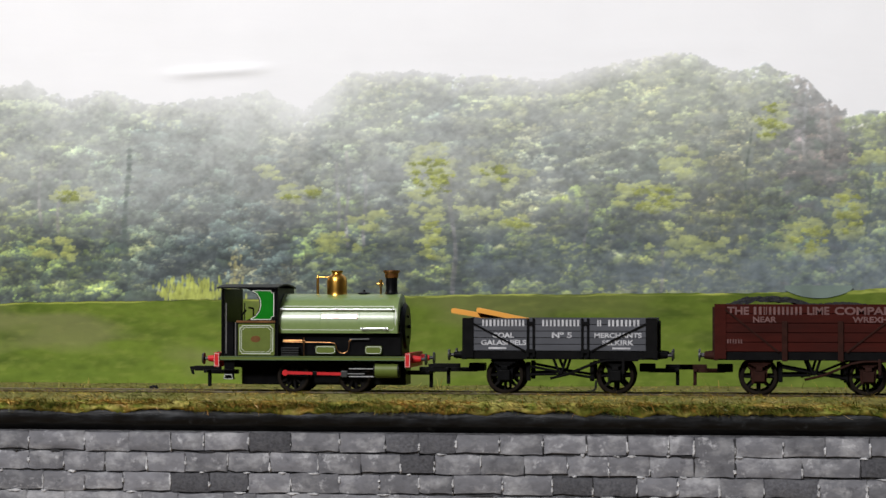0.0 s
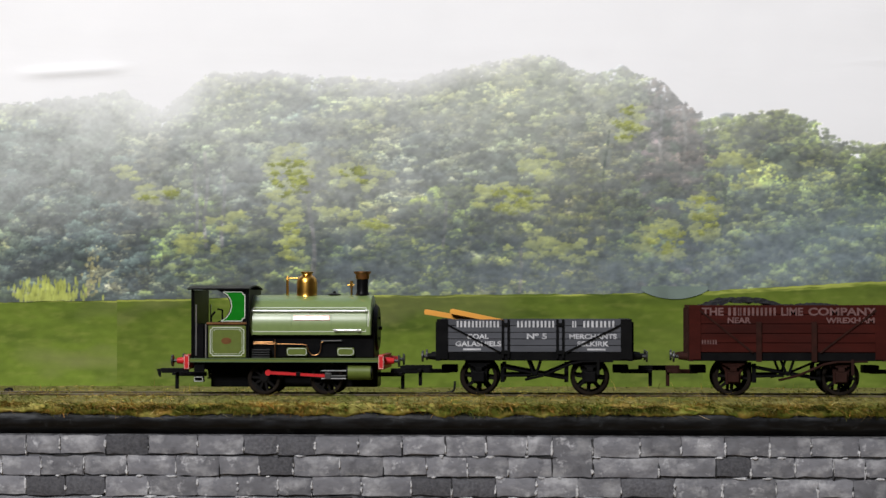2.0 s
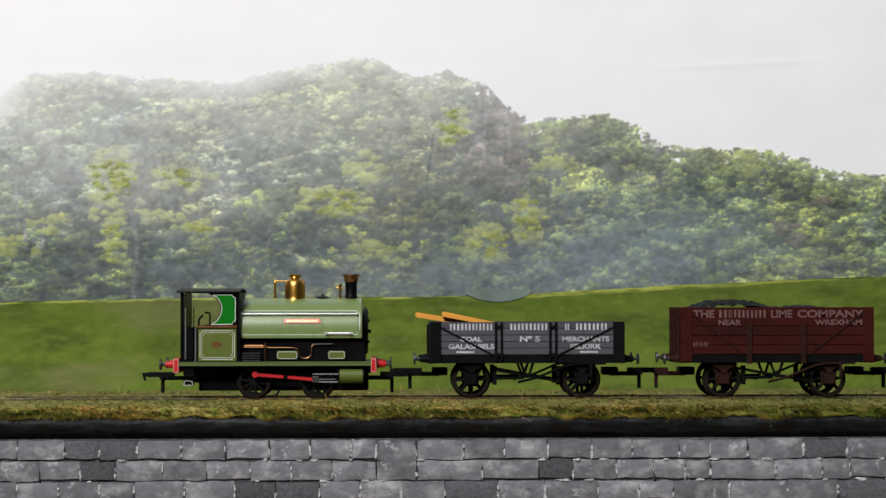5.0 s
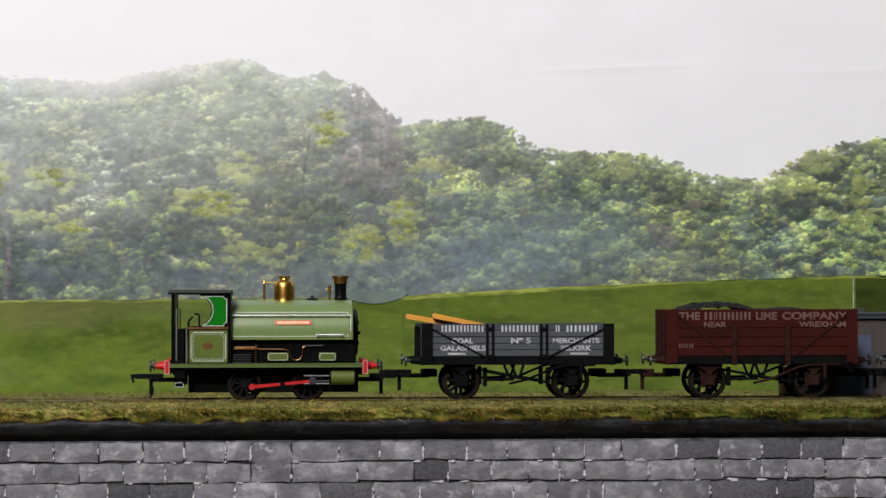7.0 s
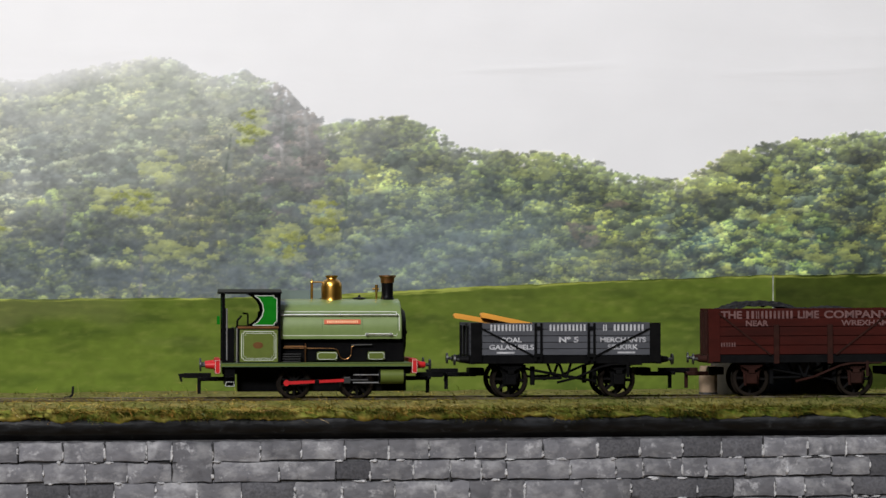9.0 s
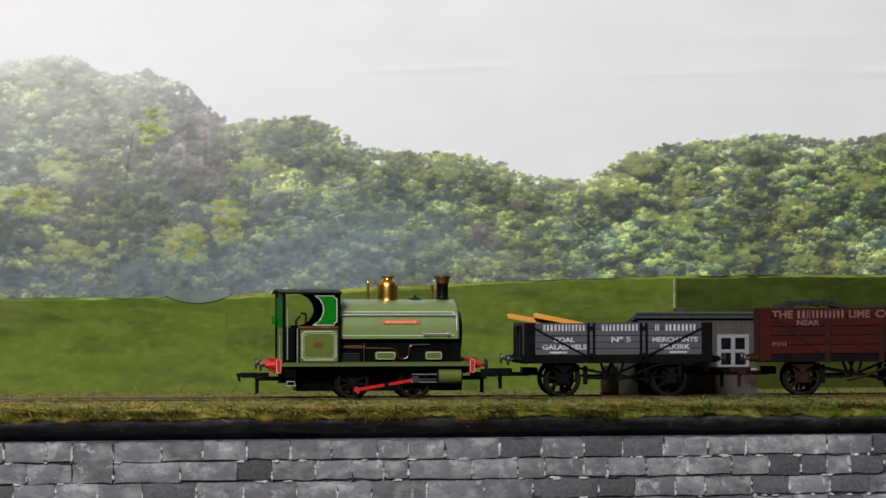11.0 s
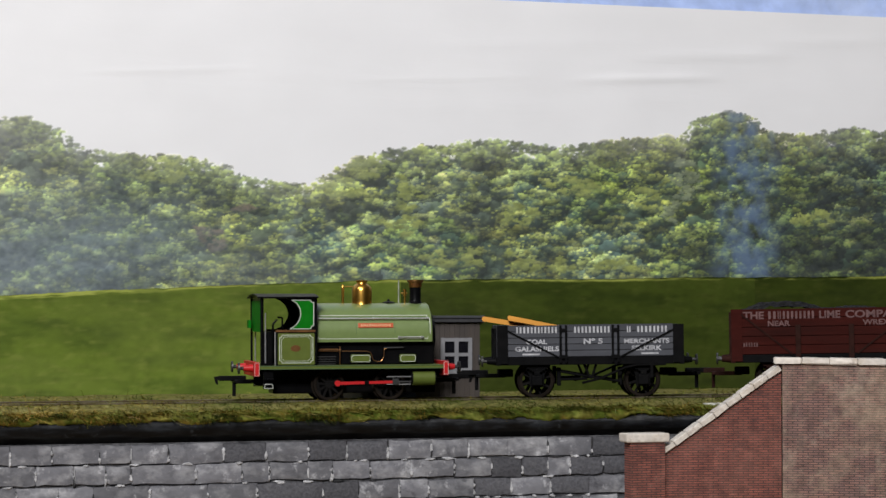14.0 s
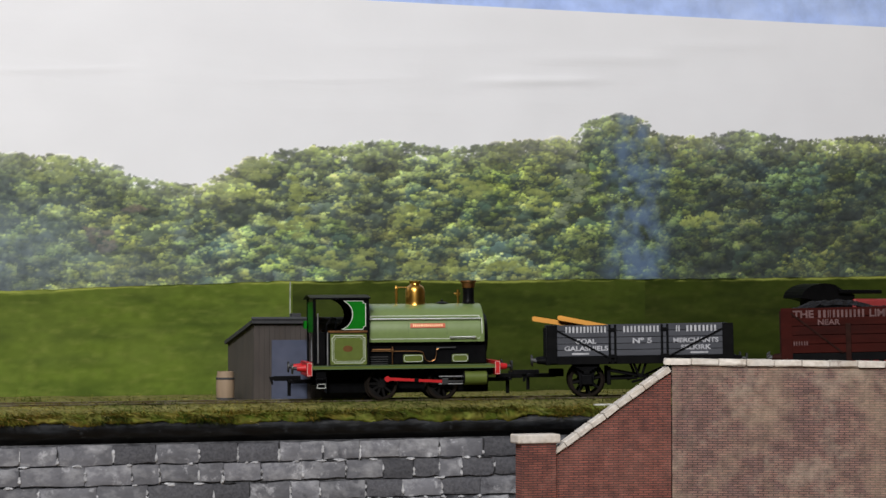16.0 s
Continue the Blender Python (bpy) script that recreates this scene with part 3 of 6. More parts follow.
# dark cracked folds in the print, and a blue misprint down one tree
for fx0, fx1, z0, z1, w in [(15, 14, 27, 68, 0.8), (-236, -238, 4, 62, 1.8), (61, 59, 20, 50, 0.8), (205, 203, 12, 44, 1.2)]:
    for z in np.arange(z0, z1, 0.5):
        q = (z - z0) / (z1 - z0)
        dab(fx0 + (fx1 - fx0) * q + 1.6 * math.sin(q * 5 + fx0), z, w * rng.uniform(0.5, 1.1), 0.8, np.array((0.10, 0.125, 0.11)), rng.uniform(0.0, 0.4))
streak = np.exp(-((gx - 392) / 14) ** 4) * np.clip((gz - 8) / 8, 0, 1) * is_tree * 0.5 * np.clip(fractal(gx / 5, gz / 6, 12, 5) * 2.4 - 0.7, 0, 1)
paint += (np.array((0.16, 0.24, 0.4)) - paint) * streak[..., None]
paint *= (0.97 + 0.06 * fractal(gx / 25, gz / 25, 77))[..., None]
# the paper cockles: long low creases in the sky
sheet_y = SHEET_Y + 0.8 * (fractal(gx / 70, gz / 50, 5) - 0.5) + 0.12 * (fractal(gx / 60, gz / 6, 6) - 0.5) * np.clip((gz - 60) / 30, 0, 1)
for cx, cz, w, h, rise in [(-200, 93, 20, 2.2, 0.8), (290, 112, 45, 1.6, 0.15), (345, 99, 30, 2.0, 0.35), (378, 110, 34, 1.8, 0.4), (140, 96, 30, 1.4, 0.12), (430, 118, 30, 1.8, 0.25), (250, 96, 40, 1.6, 0.1)]:
    sheet_y -= rise * np.exp(-((gx - cx) / w) ** 4 - ((gz - cz - 0.05 * (gx - cx)) / h) ** 2)
verts = np.stack([gx, sheet_y, gz], -1).reshape(-1, 3)
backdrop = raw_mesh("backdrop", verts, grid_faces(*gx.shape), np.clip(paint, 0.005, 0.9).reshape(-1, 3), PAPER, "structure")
tagged(backdrop, "printed paper backdrop of misty summer woods under white sky", "backdrop")

# the field, on separate sheets cut along the wood's edge and pasted on in front
GRASS_A, GRASS_B, GRASS_C = np.array((0.080, 0.112, 0.017)), np.array((0.046, 0.068, 0.012)), np.array((0.115, 0.138, 0.028))


def field_sheet(x0, x1, proud, tone, seed):
    xs = np.linspace(x0, x1, int((x1 - x0) / 0.9) + 1)
    vs = 1 - (1 - np.linspace(0, 1, 80)) ** 1.7
    fx, fv = np.meshgrid(xs, vs)
    ragged = 0.5 * (fractal(fx / 3.0, fx * 0 + seed, 40 + seed) - 0.5) + 0.8 * (fractal(fx / 14.0, fx * 0, 50 + seed) - 0.5)
    fz = -36 + (field_line(fx) + ragged + 36) * fv
    n1, n2 = fractal(fx / 22, fz / 5, 60 + seed), fractal(fx / 5, fz / 1.6, 70 + seed)
    c = GRASS_A + (GRASS_B - GRASS_A) * np.clip((n1 - 0.4) * 2.4, 0, 1)[..., None]
    c = c + (GRASS_C - c) * np.clip((n2 - 0.55) * 2.0, 0, 0.7)[..., None]
    c = c * (tone * (1.5 - 0.3 * fv if tone > 0.6 else 0.85 + 0.35 * fv) * (0.82 + 0.36 * fractal(fx / 3, fz / 2, 170 + seed, 3)))[..., None]
    faded = np.clip((fractal(fx / 45, fz / 14, 160 + seed, 3) - 0.46) * 3, 0, 0.55) * np.clip((60 - fx) / 200, 0.12, 1)
    c = c + (np.array((0.17, 0.165, 0.075)) * tone - c) * faded[..., None]
    rim = np.clip((fv - 0.972) / 0.02, 0, 1) * np.clip((fractal(fx / 12, fv * 20, 80) - 0.36) * 5, 0, 1)
    c = c + (np.array((0.42, 0.46, 0.10)) - c) * rim[..., None] * 0.8
    # dark line at the cut edge: the edge's shadow put into the colour
    c = c * (1 - 0.75 * np.clip((fv - 0.99) / 0.005, 0, 1) * np.clip(np.maximum((-120 - fx) / 30, (fx - 50) / 20), 0, 0.8))[..., None]
    verge = np.clip((fv - 0.955) / 0.012, 0, 1) * np.clip((fx - 50) / 6, 0, 1) * np.clip((150 - fx) / 40, 0, 1) * np.clip((fractal(fx / 6, fv * 40, 81) - 0.25) * 3, 0, 1)
    c = c + (np.array((0.36, 0.40, 0.09)) - c) * verge[..., None] * 0.75
    y = SHEET_Y - proud + 0.15 * (fractal(fx / 30, fz / 20, 90) - 0.5)
    ob = raw_mesh("field_sheet", np.stack([fx, y, fz], -1).reshape(-1, 3), grid_faces(*fx.shape), c.reshape(-1, 3), PAPER)
    ob.parent = backdrop
    ob.location = (0, 0, 0)
    return tagged(ob, "printed sheet of green pasture, edge pasted over the wood")


field_sheet(-335, -180.5, 1.2, 1.2, 1)
field_sheet(-181.5, 53, 1.5, 1.0, 2)
field_sheet(52, 236, 1.8, 1.0, 3)
field_sheet(235, 396, 1.5, 0.47, 4)
field_sheet(395, 585, 1.8, 0.33, 5)
part("sheet_edge", block(bmesh.new(), 234.7, 235.15, SHEET_Y - 2.2, SHEET_Y - 1.9, -20, 12.1), material("bare_paper", (0.34, 0.36, 0.28), 0.8, vary=0.3, bump=0), backdrop, "bare white cut edge of the sheet")
lobe = bmesh.new()
slab(lobe, [(28 + 0.5 * k, 4.6 - 3.6 * max(0.0, math.sin(math.pi * k / 52)) ** 0.7) for k in range(53)] + [(54, 6), (28, 6)], SHEET_Y - 1.95, SHEET_Y - 1.9)
part("torn_flap", lobe, material("misty_print", (0.12, 0.16, 0.14), 0.7, vary=0.2, grain=120, bump=0, dirt=(0.13, 0.18, 0.11), dirt_scale=90), backdrop, "rounded flap of misty print hanging over the pasture")

# quilted blue cloth over the top of the sheet
xs, zs = np.linspace(-340, 700, 260), np.linspace(110, 330, 56)
cx_, cz_ = np.meshgrid(xs, zs)
folds = 0.7 * np.sin(cx_ / 7.0 + 1.5 * np.sin(cz_ / 9)) * np.sin(cz_ / 6.5 + np.sin(cx_ / 25)) + 3 * fractal(cx_ / 30, cz_ / 30, 15)
cloth = raw_mesh("blue_cloth", np.stack([cx_, 856 + folds + 0 * cx_, cz_], -1).reshape(-1, 3), grid_faces(*cx_.shape), np.full((cx_.size, 3), 0.4), BLUE_CLOTH)
for f in cloth.data.polygons:
    f.use_smooth = True
tagged(cloth, "quilted light blue cloth hung above the backdrop sheet", "cloth", kind="structure")
panel = tagged(hall_slab("backboard", -0.7, 0.95, 0.866, 0.88, EYE - 0.13, EYE + 0.34, BOARD), "plain board behind the backdrop", "backboard")

# ---- the track bed: one uneven sheet of earth, rails, sleepers ----
xs, ys = np.linspace(-420, 640, 531), np.linspace(EDGE_Y, 866, 70)
ex, ey = np.meshgrid(xs, ys)
ez = GROUND_Z + 1.3 * (fractal(ex / 14, ey / 9, 21) - 0.5) + 0.5 * np.clip((ey - 760) / 80, 0, 1)
near_track = np.exp(-((ey - 722) / 17.0) ** 6)
ez = ez * (1 - near_track) + (GROUND_Z + 2.85) * near_track
ground = raw_mesh("ground", bend(np.stack([ex, ey, ez], -1).reshape(-1, 3)), grid_faces(*ex.shape), np.full((ex.size, 3), 0.1), EARTH, "structure")
tagged(ground, "earthy track bed with moss and straw", "ground")
TRACK_Y, RAIL_Z = 722.0, -31.0


def on_line(x):
    """The pose of the track's middle where the straight plan has x: place, heading and gradient."""
    p, q = bend([(x - 1, TRACK_Y, RAIL_Z), (x + 1, TRACK_Y, RAIL_Z)])
    d = q - p
    m = (p + q) / 2 * MM
    return pose(m[0], m[1], EYE + m[2], 0, -math.degrees(math.atan2(d[2], d[0])), math.degrees(math.atan2(d[1], d[0])))


track = tagged(empty("track", Matrix.Translation((0, 0, EYE))), "single line of rusty model railway track in grass", "track", kind="structure")
rail_xs = np.linspace(-420, 640, 240)
head = [(-0.45, 0.0), (0.45, 0.0), (0.45, -0.7), (0.2, -0.8), (0.2, -1.6), (0.8, -1.7), (0.8, -2.1), (-0.8, -2.1), (-0.8, -1.7), (-0.2, -1.6), (-0.2, -0.8), (-0.45, -0.7), (-0.45, 0.0)]
for side in (-1, 1):
    pts = np.array([[(x, TRACK_Y + side * 8.6 + y, RAIL_Z + z) for x in rail_xs] for y, z in head])
    ob = raw_mesh("rail", bend(pts.reshape(-1, 3)), grid_faces(len(head), len(rail_xs)), np.full((pts.size // 3, 3), 0.1), RAIL)
    ob.parent = track
    ob.location = (0, 0, 0)
sleeper_mesh = None
for k in range(126):
    if sleeper_mesh is None:
        ob = part("sleeper", block(bmesh.new(), -1.7, 1.7, -16, 16, -3.6, -2.2, 0.15), SLEEPER, track)
        sleeper_mesh = ob.data
    else:
        ob = new("sleeper", sleeper_mesh)
        ob.parent = track
    ob.matrix_basis = Matrix.Translation((0, 0, -EYE)) @ on_line(-416 + 8.4 * k)

# the black painted edge of the track board
xs = np.linspace(-420, 640, 900)
prof = [(866, -0.4), (EDGE_Y + 1.5, -0.2), (EDGE_Y - 0.2, -0.9), (EDGE_Y - 0.8, -3.0), (EDGE_Y - 0.6, -5.7), (EDGE_Y + 1.6, -6.3), (EDGE_Y + 3.0, -8.4), (866, -8.4)]
vx = np.repeat(xs[None], len(prof), 0)
vy = np.array([p[0] for p in prof])[:, None] + (fractal(vx / 6, np.arange(len(prof))[:, None] * 0.8 + 0 * vx, 33) - 0.5) * np.array([0, 1.2, 1.4, 1.2, 1.0, 0.8, 0, 0])[:, None]
vz = GROUND_Z + np.array([p[1] for p in prof])[:, None] + (fractal(vx / 9, np.arange(len(prof))[:, None] * 0.7 + 5 + 0 * vx, 34) - 0.5) * np.array([0, 0.8, 0.8, 0.5, 0.5, 0.7, 0.3, 0])[:, None]
edge = raw_mesh("track_board", bend(np.stack([vx, vy, vz], -1).reshape(-1, 3)), grid_faces(*vx.shape), np.full((vx.size, 3), 0.1), BLACK_EDGE, "structure")
tagged(edge, "rough black painted edge of the track board", "board")

# ---- static grass, moss and straw on the bed ----
FIBRE = vertex_paint("grass_fibre", 0.85)


def mossy_and_dimmed(x):
    """Yellow to moss green along the line, darkened in colour for the light's falloff."""
    u = np.clip((x + 20) / 170, 0, 1)[..., None]
    return 1 - u * np.array([0.55, 0.46, 0.58])


def grass(name, n, y_range, length, colours, lean, seed, label, density=None, hang=0.0, fine=1.0):
    r = np.random.default_rng(seed)
    x = r.uniform(-400, 600, n)
    y = r.uniform(y_range[0], y_range[1], n)
    if density is not None:
        keep = fractal(x / 16, y / 8, seed) > density
        x, y = x[keep], y[keep]
        n = len(x)
    ln_ = r.uniform(length[0], length[1], n) * (0.6 + 0.8 * fractal(x / 11, y / 7, seed + 3))
    az = r.uniform(0, 2 * math.pi, n)
    tilt = np.abs(r.normal(lean, 0.35, n))
    if hang:
        az, tilt = r.normal(-math.pi / 2, 0.7, n), r.normal(hang, 0.3, n)
    dx, dy, dz = np.cos(az) * np.sin(tilt), np.sin(az) * np.sin(tilt), np.cos(tilt)
    lift = 2.75 * np.exp(-((y - 722) / 17.0) ** 6) + 1.1 * np.clip(fractal(x / 20, y / 9, 222) - 0.5, 0, 1) * (y < 712)
    clump = fractal(x / 7, y / 4, seed + 9, 3)
    lift = lift + (0.7 + 2.4 * (clump - 0.5)) * np.exp(-np.clip(y - EDGE_Y, 0, 99) / 7)
    base = np.stack([x, y, np.full(n, GROUND_Z) + lift + r.uniform(-0.6, 0.3, n)], -1)
    mid = base + np.stack([dx, dy, dz], -1) * (ln_ * 0.55)[:, None]
    tip = base + np.stack([dx * 1.25, dy * 1.25, dz * 0.85], -1) * ln_[:, None] - np.array([0, 0, 1.0]) * (ln_ * np.sin(tilt) * 0.12)[:, None]
    side = np.stack([-np.sin(az), np.cos(az), np.zeros(n)], -1) * r.uniform(0.06, 0.14, n)[:, None] * fine + np.array([0.05, 0, 0.05]) * fine
    v = np.stack([base - side, base + side, mid + side * 0.8, mid - side * 0.8, tip], 1).reshape(-1, 3)
    i = np.arange(n)[:, None] * 5
    f = np.concatenate([i + np.array([[0, 1, 2]]), i + np.array([[0, 2, 3]]), i + np.array([[3, 2, 4]])])
    pick = np.array(colours)[r.integers(0, len(colours), n)] * r.uniform(0.6, 1.3, n)[:, None]
    zone = fractal(x / 30, y / 30, seed + 9)[:, None]
    pick = pick * (0.75 + 0.5 * zone)
    dry = np.clip((fractal(x / 24, y / 12, seed + 21) - 0.42) * 5, 0, 1)[:, None]
    pick = pick * (np.array([0.6, 0.72, 0.6]) * (1 - dry) + np.array([1.35, 1.08, 1.0]) * dry)
    pick = pick * mossy_and_dimmed(x)
    c = np.repeat(pick * np.clip(0.35 + 1.5 * (fractal(x / 5, y / 3, seed + 19, 3) - 0.1), 0.3, 1.7)[:, None], 5, 0)
    ob = raw_mesh(name, bend(v), f, np.clip(c, 0.004, 0.8), FIBRE, "stuff")
    return tagged(ob, label, "grass")


STRAW, OLIVE, MOSS, TAN = (0.43, 0.37, 0.11), (0.175, 0.195, 0.034), (0.085, 0.10, 0.016), (0.29, 0.17, 0.04)
grass("edge_grass", 80000, (EDGE_Y - 1.1, EDGE_Y + 9), (1.2, 3.8), [OLIVE, MOSS, STRAW, TAN, TAN, STRAW], 1.38, 51, "matted mossy grass along the board's edge", fine=0.7)
grass("bed_grass", 70000, (EDGE_Y + 5, 714), (1.2, 3.6), [OLIVE, STRAW, STRAW, OLIVE], 1.38, 52, "flattened straw-coloured grass beside the rails", fine=0.7)
grass("track_grass", 20000, (714.5, 730), (0.4, 1.6), [OLIVE, STRAW, STRAW], 1.4, 53, "sparse grass between the rails", 0.3)
grass("back_grass", 60000, (731, 846), (0.9, 3.0), [OLIVE, STRAW, STRAW, OLIVE], 1.36, 54, "dry grass behind the track")
grass("tall_grass", 1100, (736, 842), (3.0, 6.5), [OLIVE, STRAW, STRAW], 0.55, 58, "scattered tall dry stems behind the track", 0.55, fine=0.8)
grass("hanging_moss", 30000, (EDGE_Y - 1.0, EDGE_Y + 1.4), (0.8, 4.4), [MOSS, TAN, OLIVE, (0.035, 0.04, 0.008), (0.05, 0.06, 0.010)], 1.0, 57, "moss and grass hanging over the board's edge", 0.45, 2.0, 0.6)
grass("straw", 5200, (EDGE_Y - 1.2, EDGE_Y + 12), (3.0, 7.5), [STRAW, (0.6, 0.5, 0.26), TAN], 1.4, 55, "loose straws lying over the board's edge", fine=0.65)


# cushions of moss rolling over the board's edge
roll_x = np.linspace(-400, 600, 2600)
roll = [(9.0, 0.1), (6.5, 0.7), (4.5, 1.0), (3.0, 1.2), (1.6, 1.2), (0.5, 0.9), (-0.4, 0.4), (-0.9, -0.3), (-1.2, -1.0), (-1.2, -1.6), (-1.0, -2.2), (-0.6, -2.6), (0.3, -2.8)]
along, step_ = np.meshgrid(roll_x, np.arange(len(roll)) * 1.0)
swell = 0.35 + 1.3 * fractal(along / 13, 0 * along + 4, 501, 4)
hang_ = 0.15 + 1.5 * np.clip(fractal(along / 8, 0 * along + 9, 511, 4) - 0.12, 0, 1)
ry = np.array([p[0] for p in roll])[:, None] + 0 * along
rz = np.array([p[1] for p in roll])[:, None] + 0 * along
rz = np.where(rz > 0, rz * swell, rz * hang_)
tuft = fractal(along / 2.2, step_ / 1.6, 521, 4) - 0.5
ry = ry - 1.5 * tuft
rz = GROUND_Z + rz + 1.1 * tuft + 0.6 * (fractal(along / 0.9, step_ / 0.8, 531, 2) - 0.5)
shade_a = np.clip((fractal(along / 9, step_ / 5, 541, 4) - 0.3) * 2.5, 0, 1)[..., None]
shade_b = np.clip((fractal(along / 3, step_ / 3, 551, 4) - 0.35) * 3, 0, 1)[..., None]
moss_c = np.array(MOSS) * (1 - shade_a) + np.array(OLIVE) * shade_a
moss_c = moss_c + (np.array(TAN) * (1 - shade_a) + np.array(STRAW) * 0.8 * shade_a - moss_c) * shade_b * 0.8
cushion = raw_mesh("moss_cushion", bend(np.stack([along, EDGE_Y + ry, rz], -1).reshape(-1, 3)), grid_faces(*along.shape), np.clip(moss_c * mossy_and_dimmed(along) * (0.6 + 0.8 * fractal(along / 1.1, step_ / 1.0, 561, 2))[..., None], 0.004, 0.8).reshape(-1, 3), FIBRE, "stuff", True)
tagged(cushion, "soft olive and golden moss rolling over the board's edge", "moss")


# ---- the stone retaining wall: courses of rough blocks ----
WALL_Y = 681.4


def bent(bm, y):
    """Bends a bmesh whose y is counted from a plane at y."""
    co = bend([(v.co.x, v.co.y + y, v.co.z) for v in bm.verts])
    for v, c in zip(bm.verts, co):
        v.co = (c[0], c[1] - y, c[2])
    return bm


wall = tagged(empty("wall_retaining", Matrix.Translation((0, WALL_Y * MM, EYE))), "retaining wall of rough grey stone blocks with pale mortar", "wall", kind="structure")
bed = bmesh.new()
for x in range(-420, 300, 20):
    block(bed, x, x + 20, 1.1, 8, -130, -42.6)
bent(bed, WALL_Y)
bmesh.ops.remove_doubles(bed, verts=bed.verts, dist=0.01)
part("mortar_bed", bed, MORTAR, wall)
course_1 = [-237, -224, -205, -190, -176, -165, -150, -136, -120, -105, -94, -82, -68, -54, -40, -27, -14, -6, 7, 22, 35, 49, 63, 76, 91, 101, 113, 131, 145, 159, 172, 186, 201, 214, 228, 242, 258, 271]
course_2 = [-237, -224, -212, -198, -184, -171, -157, -143, -127, -113, -100, -89, -74, -60, -46, -33, -20, -6, 7, 28, 46, 57, 71, 83, 93, 101, 122, 137, 146, 159, 167, 180, 194, 209, 222, 233, 242, 250, 262, 271]
course_3 = [-235, -219, -205, -192, -176, -163, -150, -136, -120, -107, -94, -83, -67, -51, -38, -24, -11, 2, 16, 33, 48, 65, 78, 89, 107, 126, 142, 164, 176, 190, 200, 216, 229, 243, 257, 271]
sooty = {(1, -150), (1, -105), (1, -94), (1, 172), (2, 46), (2, -100), (2, 222), (3, -176), (3, -163), (3, -51), (3, -38), (3, 142), (3, 16)}
stone_rng = random.Random(5)


def stone(x0, x1, z0, z1, dark):
    """A pillowed block with worn corners and a face that is not quite flat."""
    bm = bmesh.new()
    x0, x1 = x0 * 0.996, x1 * 0.996
    gap = stone_rng.uniform(-0.34, -0.05)
    x0, x1, z0, z1 = x0 + gap, x1 - gap, z0 + stone_rng.uniform(-0.3, 0.5), z1 - stone_rng.uniform(-0.25, 0.15)
    d = stone_rng.uniform(0.7, 1.3)
    rows = []
    for j, (fz, fy) in enumerate(((0.0, 1.4), (0.04, 0.35), (0.25, 0.0), (0.75, 0.0), (0.96, 0.35), (1.0, 1.4))):
        row = []
        for fx, gy in ((0.0, 1.4), (0.03, 0.35), (0.22, 0.0), (0.5, -0.05), (0.78, 0.0), (0.97, 0.35), (1.0, 1.4)):
            y = max(fy, gy) * d - 0.3 + stone_rng.uniform(-0.16, 0.16)
            row.append(bm.verts.new((x0 + (x1 - x0) * fx + stone_rng.uniform(-0.26, 0.26), y, z0 + (z1 - z0) * fz + stone_rng.uniform(-0.3, 0.3))))
        rows.append(row)
    for row in (rows[0], rows[1], rows[-2], rows[-1]):
        for v, way in ((row[0], 1), (row[1], 1), (row[-1], -1), (row[-2], -1)):
            v.co.x += way * stone_rng.uniform(0, 0.3)
    for lo, hi in zip(rows[:-1], rows[1:]):
        for a, b, c, e in zip(lo[:-1], lo[1:], hi[1:], hi[:-1]):
            bm.faces.new((a, b, c, e))
    for r in rows:
        r[0].co.y = r[-1].co.y = stone_rng.uniform(0.35, 0.9)
    for v in rows[0] + rows[-1]:
        v.co.y = 1.6
    bent(bm, WALL_Y)
    part("stone", bm, STONE_DARK if dark else STONE, wall, smooth=True)


random_joints = lambda seed: [x + random.Random(seed * 97 + k).uniform(-2, 2) for k, x in enumerate(range(-238, 276, 13))]
for k, joints in enumerate((course_1, course_2, course_3, random_joints(4), random_joints(5))):
    z1 = -43.0 - 6.55 * k
    for a, b in zip(joints[:-1], joints[1:]):
        if (k, a) == (1, -6):
            continue
        low = z1 - 13.1 if (k, a) == (0, -6) else z1 - 6.3
        # dark stones are commoner past 110: the dimmer light there, put into colour
        stone(a, b, low, z1, (k + 1, a) in sooty or stone_rng.random() < (0.02 if a < 110 else 0.2))

# mortar squeezed out of the joints, and chipped hollows
def lumps(name, n, seed, x_half, z_half, proud, mat, label):
    r = random.Random(seed)
    bm = bmesh.new()
    for k in range(n):
        course = r.randrange(3)
        joints = (course_1, course_2, course_3)[course]
        top = -43.0 - 6.55 * course
        if r.random() < 0.8:
            x, z, sx, sz = r.choice(joints) * 0.996, top - r.uniform(1.9, 5.2), x_half * r.uniform(0.4, 1.1), z_half * r.uniform(0.4, 1.3)
        else:
            x, z, sx, sz = r.uniform(-237, 268), top - 6.45, z_half * r.uniform(0.5, 1.8), x_half * r.uniform(0.5, 1.1)
        ring = []
        for a in range(9):
            q = r.uniform(0.55, 1.2)
            ring.append(bm.verts.new((x + sx * q * math.cos(a * math.tau / 9), 0.55, z + sz * q * math.sin(a * math.tau / 9))))
        mid = [bm.verts.new((x + (v.co.x - x) * 0.55, -proud + r.uniform(-0.1, 0.1), z + (v.co.z - z) * 0.55)) for v in ring]
        for a in range(9):
            bm.faces.new((ring[a], ring[(a + 1) % 9], mid[(a + 1) % 9], mid[a]))
        bm.faces.new(mid)
    part(name, bent(bm, WALL_Y), mat, wall, label, smooth=True, kind="stuff")


lumps("mortar_smears", 380, 31, 0.72, 1.5, 0.42, MORTAR_WHITE, "crumbly white mortar squeezed from the joints")
